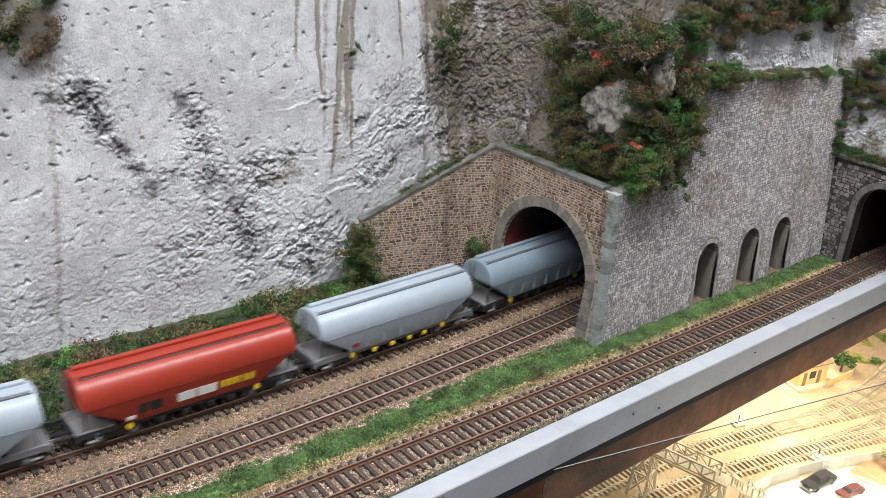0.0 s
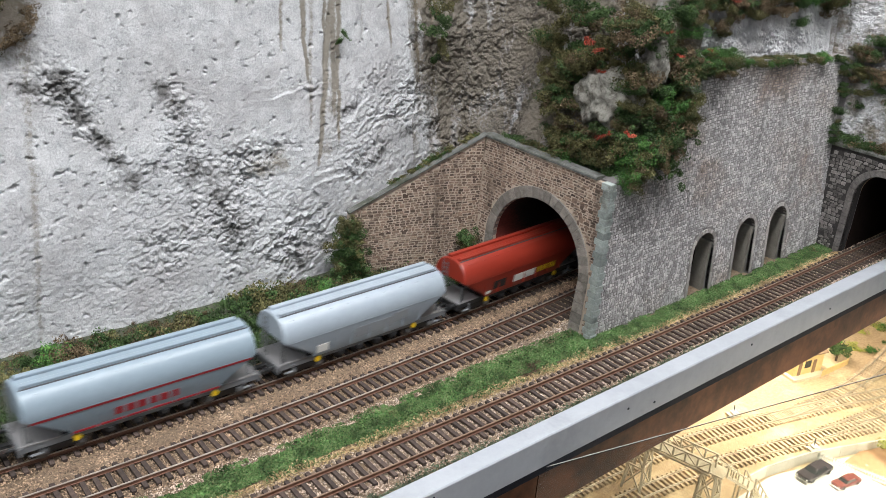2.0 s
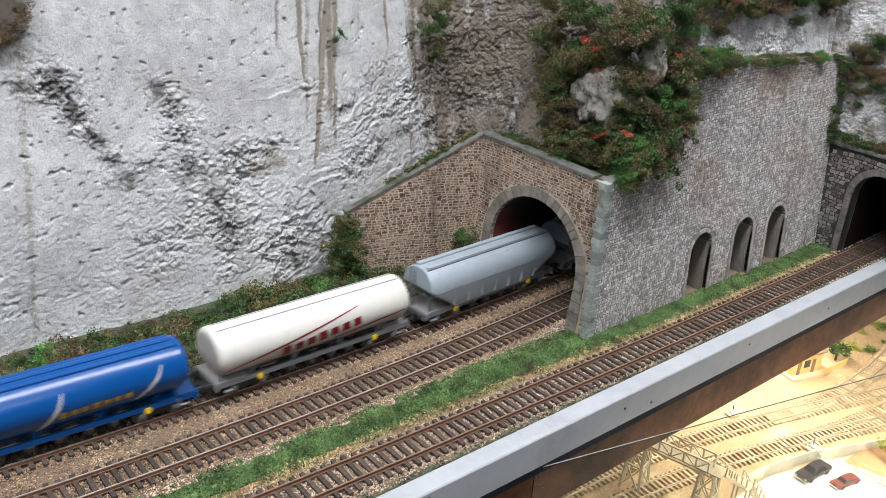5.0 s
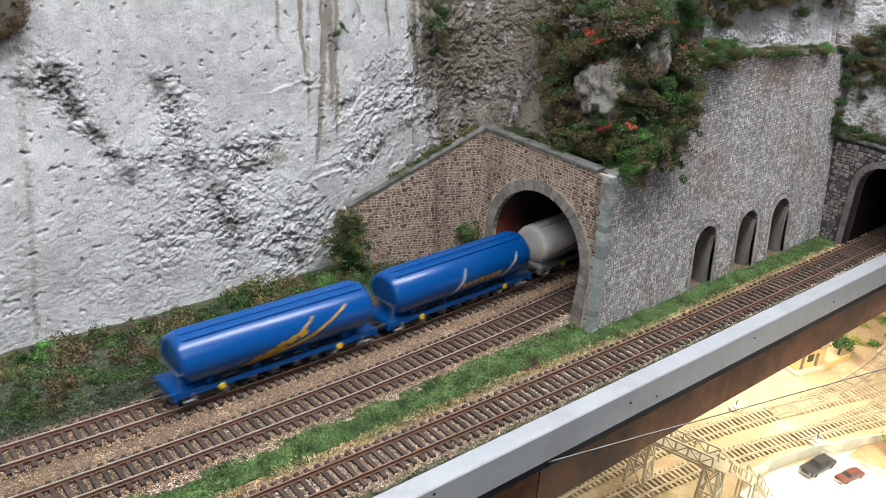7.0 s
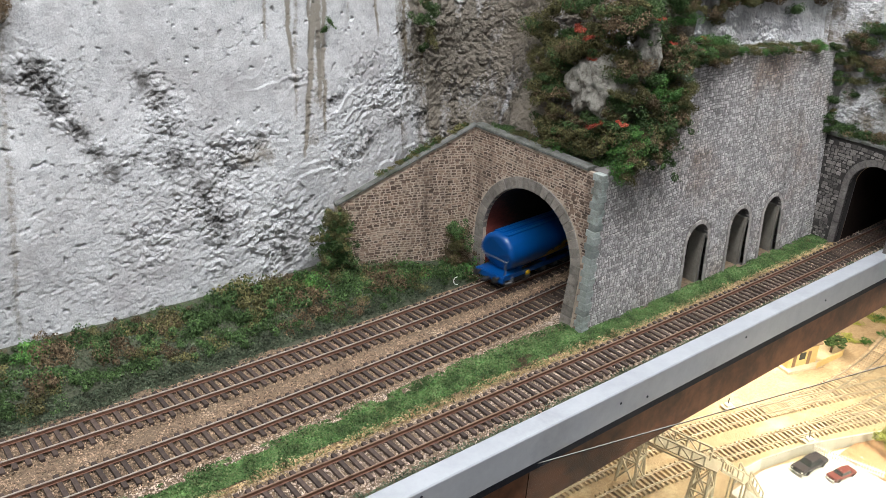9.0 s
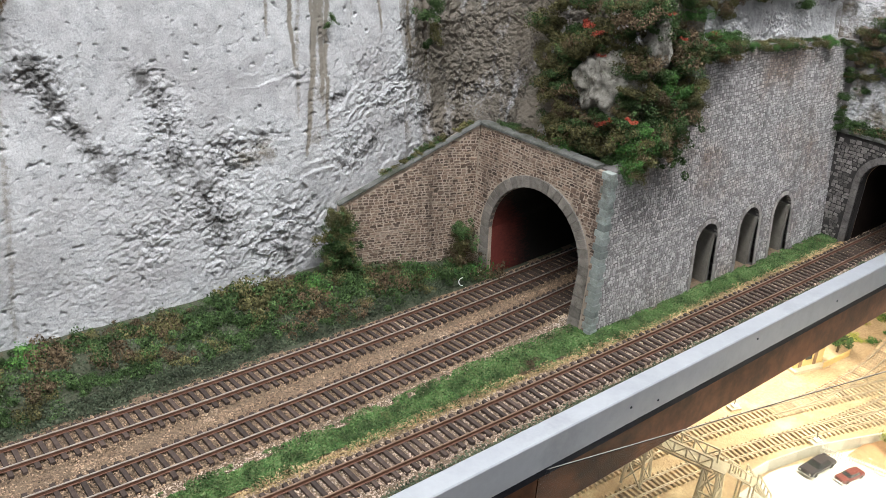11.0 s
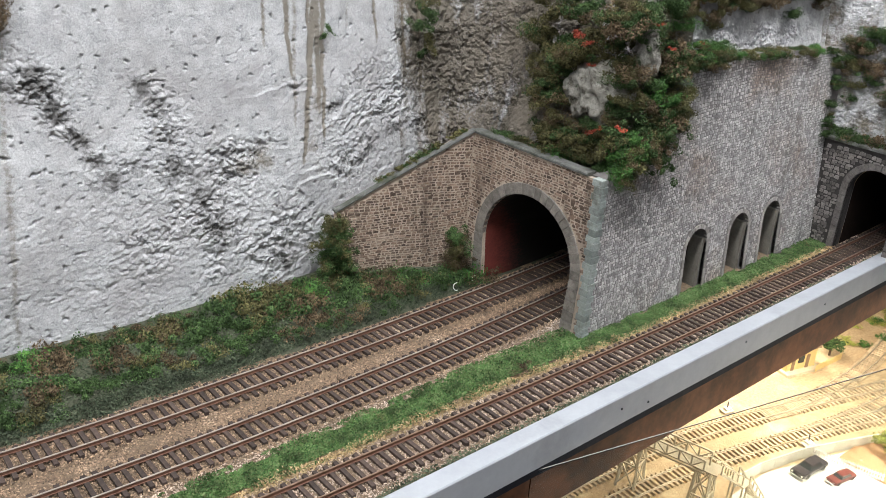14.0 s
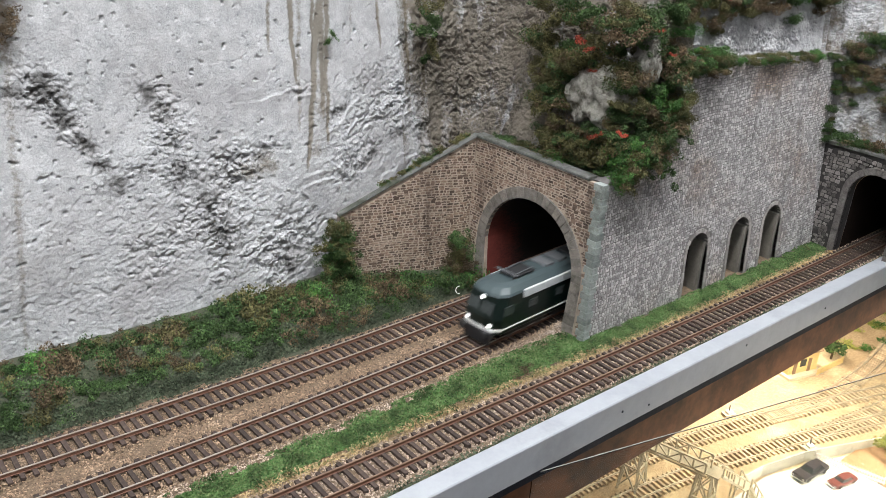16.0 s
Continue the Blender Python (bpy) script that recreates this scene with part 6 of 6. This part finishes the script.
def point_machine(x, y, turn):
    t = thing("point_lever", "small pale point lever box beside the turnout", "point lever", pose(x, y, YZ - 0.005, 0, 0, turn), "point levers")
    part("base_plate", boxed(-0.009, 0.009, -0.006, 0.006, 0, 0.0025, 0.0004), Y["timber"], t)
    part("box", boxed(-0.004, 0.005, -0.004, 0.004, 0.0025, 0.006, 0.0006), Y["white"], t)
    part("lever", beam(bmesh.new(), (0, 0, 0.005), (0.003, 0.004, 0.013), 0.0014, 0.0014), P["frame"], t)


point_machine(1.062, 0.588, -18)
point_machine(1.085, 0.478, -18)


def footbridge():
    z1 = -0.295
    a, b = Vector((0.820, 0.572, z1)), Vector((0.840, 0.484, z1))
    g = YZ - 0.006
    t = thing("footbridge", "pale timber footbridge on trestle towers with stairs", "footbridge", pose(0.84, 0.5, g))
    T = Matrix.Translation((-0.84, -0.5, -g))
    d = (b - a).normalized()
    n = Vector((-d.y, d.x, 0))
    def put(name, bm, label=""):
        bmesh.ops.transform(bm, matrix=T, verts=bm.verts)
        return part(name, bm, Y["timber"], t, label)
    w = 0.011
    put("deck", beam(bmesh.new(), a - d * 0.004, b + d * 0.016, 2 * w, 0.0016), "plank walkway")
    for s in (-1, 1):
        bm = bmesh.new()
        o = n * w * s
        up = Vector((0, 0, 0.0135))
        beam(bm, a + o + up, b + o + up, 0.0018, 0.0018)
        beam(bm, a + o - up * 0.25, b + o - up * 0.25, 0.0016, 0.0022)
        k = 6
        for i in range(k + 1):
            p = a.lerp(b, i / k) + o
            beam(bm, p, p + up, 0.0018, 0.0018)
            if i < k:
                q = a.lerp(b, (i + 1) / k) + o
                beam(bm, p, q + up, 0.0014, 0.0014) if i % 2 else beam(bm, p + up, q, 0.0014, 0.0014)
        put("railing", bm, "lattice railing")
    for c in (a + d * 0.004, b):
        feet = []
        for s in (-1, 1):
            for q in (-1, 1):
                top = c + n * w * 0.8 * s + d * 0.008 * q
                ft = c + n * w * 1.25 * s + d * 0.012 * q
                ft.z = g
                put("trestle_post", beam(bmesh.new(), top, ft, 0.0026, 0.0026))
                feet.append((top, ft))
        for i, j in ((0, 1), (2, 3), (0, 2), (1, 3)):
            for f0, f1 in ((0.05, 0.5), (0.5, 0.95)):
                put("brace", beam(bmesh.new(), feet[i][0].lerp(feet[i][1], f0), feet[j][0].lerp(feet[j][1], f1), 0.0016, 0.0016))
                put("brace", beam(bmesh.new(), feet[j][0].lerp(feet[j][1], f0), feet[i][0].lerp(feet[i][1], f1), 0.0016, 0.0016))
            put("cross_beam", beam(bmesh.new(), feet[i][0].lerp(feet[i][1], 0.5), feet[j][0].lerp(feet[j][1], 0.5), 0.0018, 0.0018))
    e = Vector((0.925, 0.457, g))
    s0 = b + d * 0.010
    mid = Vector((0.885, 0.468, (z1 + g) / 2 + 0.004))
    for k, (p, q) in enumerate(((s0, mid), (mid + Vector((0.010, -0.004, 0)), e))):
        dd = (q - p)
        nn = Vector((-dd.y, dd.x, 0)).normalized() * 0.009
        for s in (-1, 1):
            put("stringer", beam(bmesh.new(), p + nn * s, q + nn * s, 0.0012, 0.0030))
            bm = bmesh.new()
            up = Vector((0, 0, 0.0125))
            beam(bm, p + nn * s + up, q + nn * s + up, 0.0016, 0.0016)
            for i in range(5):
                c = p.lerp(q, i / 4) + nn * s
                beam(bm, c, c + up, 0.0016, 0.0016)
            put("stair_rail", bm)
        for i in range(9):
            c = p.lerp(q, (i + 0.5) / 9)
            put("tread", beam(bmesh.new(), c - nn, c + nn, 0.0030, 0.0008))
    put("landing", box(bmesh.new(), mid.x - 0.004, mid.x + 0.014, mid.y - 0.013, mid.y + 0.009, mid.z - 0.001, mid.z + 0.0005))
    for dx, dy in ((0, -0.010), (0.010, -0.010), (0, 0.006), (0.010, 0.006)):
        put("post", beam(bmesh.new(), (mid.x + dx, mid.y + dy, g), (mid.x + dx, mid.y + dy, mid.z), 0.0018, 0.0018))


footbridge()


def car(label, x, y, turn, paint_m, k=1.0):
    t = thing("car", label, "car", pose(x, y, YZ - 0.0028, 0, 0, turn), "parked cars")
    L, W = 0.0265 * k, 0.0098 * k
    b = part("body", prism([(0.0022 * k, L * 0.96, W * 0.92), (0.0040 * k, L, W), (0.0075 * k, L * 0.985, W * 0.98), (0.0085 * k, L * 0.95, W * 0.90)]), paint_m, t)
    part("cabin_glass", shifted(prism([(0.0084 * k, L * 0.52, W * 0.84), (0.0128 * k, L * 0.34, W * 0.70)]), -0.002 * k), P["glass"], b, "dark cabin windows")
    part("roof", shifted(prism([(0.0127 * k, L * 0.36, W * 0.73), (0.0140 * k, L * 0.30, W * 0.62)]), -0.002 * k), paint_m, b)
    for s in (-1, 1):
        part("bumper", boxed(s * L - 0.0009, s * L + 0.0009, -W * 0.95, W * 0.95, 0.0030 * k, 0.0044 * k, 0.0003), Y["chrome"], t, "bright bumper")
        for q in (-1, 1):
            part("wheel", cyl(bmesh.new(), (s * L * 0.62, q * W * 0.80, 0.0034 * k), (s * L * 0.62, q * W * 1.01, 0.0034 * k), 0.0034 * k, 16), Y["tyre"], t)
            part("headlight" if s > 0 else "tail_light", cyl(bmesh.new(), (s * L * 0.99, q * W * 0.68, 0.0062 * k), (s * L * 1.01, q * W * 0.68, 0.0062 * k), 0.0012 * k, 10), Y["chrome"] if s > 0 else P["crimson"], t)
    return t


car("black vintage saloon car with bright bumpers", 1.030, 0.4475, 176, Y["carblack"], 1.04)
car("dull red vintage car with rounded roof", 1.047, 0.4135, 170, Y["carred"], 0.80)


def picket_fence(label, a, b, n, high, material, wide=0.0014):
    g = YZ - 0.0030
    t = thing("picket_fence", label, "fence", pose(a[0], a[1], g))
    va, vb = Vector((0, 0, 0)), Vector((b[0] - a[0], b[1] - a[1], 0))
    d = vb.normalized()
    for z in (0.3, 0.72):
        part("fence_rail", beam(bmesh.new(), va + Vector((0, 0, high * z)), vb + Vector((0, 0, high * z)), 0.0007, 0.0012), material, t)
    for i in range(n):
        p = va.lerp(vb, (i + 0.5) / n)
        bm = bmesh.new()
        w = d * wide / 2
        k = Vector((-d.y, d.x, 0)) * 0.0005
        q = [p - w, p + w, p + w + Vector((0, 0, high * 0.86)), p + Vector((0, 0, high)), p - w + Vector((0, 0, high * 0.86))]
        f = [bm.verts.new(c - k * 1.6) for c in q]
        r = [bm.verts.new(c + k * 0.4) for c in q]
        bm.faces.new(f)
        bm.faces.new(r[::-1])
        for j in range(5):
            bm.faces.new((f[j], f[(j + 1) % 5], r[(j + 1) % 5], r[j]))
        part("picket", bm, material, t)


picket_fence("white painted picket fence beside the parked cars", (1.064, 0.462), (1.088, 0.378), 26, 0.0135, Y["white"])
picket_fence("ochre picket fence round the garden", (1.27, 0.570), (1.345, 0.566), 20, 0.012, Y["hut"])


def plank_fence():
    pts = ((0.925, 0.487), (0.975, 0.484), (1.05, 0.468), (1.10, 0.450), (1.15, 0.431), (1.22, 0.403), (1.32, 0.36))
    t = thing("plank_fence", "low pale grey plank fence between yard and forecourt", "fence", pose(0.925, 0.487, YZ - 0.006))
    for (xa, ya), (xb, yb) in zip(pts, pts[1:]):
        n = max(1, int(math.hypot(xb - xa, yb - ya) / 0.024))
        for i in range(n):
            p = (xa + (xb - xa) * i / n - 0.925, ya + (yb - ya) * i / n - 0.487, 0.0085)
            q = (xa + (xb - xa) * (i + 0.985) / n - 0.925, ya + (yb - ya) * (i + 0.985) / n - 0.487, 0.0085)
            part("fence_panel", beam(bmesh.new(), p, q, 0.0018, 0.0165), Y["fence"], t)


plank_fence()


def hut():
    t = thing("platform_hut", "small ochre timber hut with dark door posts", "hut", pose(1.262, 0.605, YZ - 0.005, 0, 0, -14))
    part("wall", boxed(-0.030, 0.030, -0.018, 0.018, 0, 0.036, 0.0005), Y["hut"], t)
    part("roof", prism([(0.036, 0.034, 0.022), (0.0375, 0.034, 0.022), (0.046, 0.030, 0.002)]), Y["hutroof"], t)
    part("platform", boxed(-0.036, 0.036, -0.028, 0.020, -0.002, 0.0035, 0.0005), Y["timber"], t)
    for x in (-0.018, 0.012):
        part("door_post", boxed(x - 0.003, x + 0.003, -0.0192, -0.0178, 0.003, 0.026), Y["hutroof"], t, "dark timber post")
    part("window", boxed(-0.008, 0.004, -0.0188, -0.0178, 0.014, 0.026), P["glass"], t)


hut()


def small_tree(x, y, high, kind, label):
    t = thing("tree", label, "tree", pose(x, y, YZ - 0.006))
    bm = cyl(bmesh.new(), (0, 0, 0), (0.001, 0, high * 0.5), 0.0022, 8, 0.0012)
    for i in range(5):
        a = i * 1.3
        cyl(bm, (0.001, 0, high * (0.38 + 0.03 * i)), (0.001 + math.cos(a) * high * 0.25, math.sin(a) * high * 0.25, high * 0.72), 0.0009, 6, 0.0004)
    part("trunk", bm, Y["bark"], t)
    c = part("crown", bush_mesh("crown", int(x * 100), 1500, 13, 0.045, 0.9), M[kind], t)
    c.matrix_local = pose(0, 0, high * 0.45) @ Matrix.Diagonal((high * 0.85, high * 0.85, high * 0.75, 1))


small_tree(1.345, 0.585, 0.045, "leaf_green", "small dark green model tree in the garden")
small_tree(1.150, 0.402, 0.050, "leaf_yellow", "pale green model tree on bare soil")
rq = random.Random(8)
for i in range(34):
    k = rq.random()
    if k < 0.45:
        x, y = rq.uniform(1.25, 1.62), rq.uniform(0.585, 0.66)
    elif k < 0.7:
        x = rq.uniform(0.95, 1.14)
        y = 0.474 - max(0, x - 0.99) * 0.30 + rq.uniform(-0.008, 0.0)
    else:
        x, y = rq.uniform(1.36, 1.6), rq.uniform(0.55, 0.60)
    ob = new("garden_shrub", BUSHES["bright"][i % 3].copy())
    ob.data.materials.clear()
    ob.data.materials.append(M["leaf_yellow" if rq.random() < 0.7 else "leaf_bright"])
    ob.matrix_world = pose(x, y, YZ - 0.005, 0, 0, rq.uniform(0, 360))
    s = rq.uniform(0.012, 0.030) if k < 0.45 or k >= 0.7 else rq.uniform(0.006, 0.012)
    ob.scale = (s, s, s * 0.8)
    tagged(ob, "yellow-green foam shrub in the lower yard", "shrub", "yard shrubs")


def acrylic_screen():
    """Clear screen that stands before the yard; only its polished top edge shows."""
    t = thing("acrylic_screen", "clear acrylic screen with a polished top edge", "screen", kind="structure")
    a, b = Vector((0.452, 0.3470, -0.0215)), Vector((0.698, 0.291, -0.02))
    d = (b - a).normalized()
    a -= d * 0.064
    c = b + d * 0.7
    g = glassy("clear_acrylic")
    n = Vector((d.y, -d.x, 0)).normalized() * 0.0005
    drop = Vector((0, 0, -0.33))
    pane = part("pane", loft([[a - n, a + n, a + n + drop, a - n + drop], [c - n, c + n, c + n + drop, c - n + drop]]), g, t, "clear acrylic pane")
    pane.visible_shadow = False
    bm = bmesh.new()
    up = Vector((0, 0, 0.0004))
    beam(bm, a + up, c + up, 0.0005, 0.0003)
    part("top_edge", bm, mat("frosted_acrylic_edge", (0.26, 0.25, 0.235), (0.36, 0.35, 0.32), 60, 0.6, 0.0), t, "frosted polished edge")


acrylic_screen()


# ---- what moves ----
def motions():
    # the freight train: how far the red wagon's rear has come, second by second
    way = ((0, 0.150), (0.5, 0.226), (1, 0.299), (2, 0.445), (3, 0.594), (4.2, 0.771), (6.3, 1.075), (7, 1.177), (7.5, 1.249), (8.5, 1.393), (9.2, 1.488), (10.2, 1.602), (11.2, 1.676), (12.2, 1.700), (16, 1.700))
    def on(f, x):
        half = 0.049
        a, b = Vector((x - half, f(x - half)[0], 0)), Vector((x + half, f(x + half)[0], 0))
        c = (a + b) / 2
        return pose(c.x, c.y, 0, 0, 0, math.degrees(math.atan2(b.y - a.y, b.x - a.x)))
    for ob, off in WAGONS:
        walk(ob, [(t, on(track_a, u + off)) for t, u in way])
    nose = ((0, 1.290), (10.8, 1.290), (11.6, 1.235), (12.4, 1.100), (13.4, 0.918), (14.4, 0.736), (15.0, 0.6265), (15.5, 0.5345), (16, 0.4425))
    walk(LOCO, [(t, on(track_b, x + 0.092)) for t, x in nose])


motions()
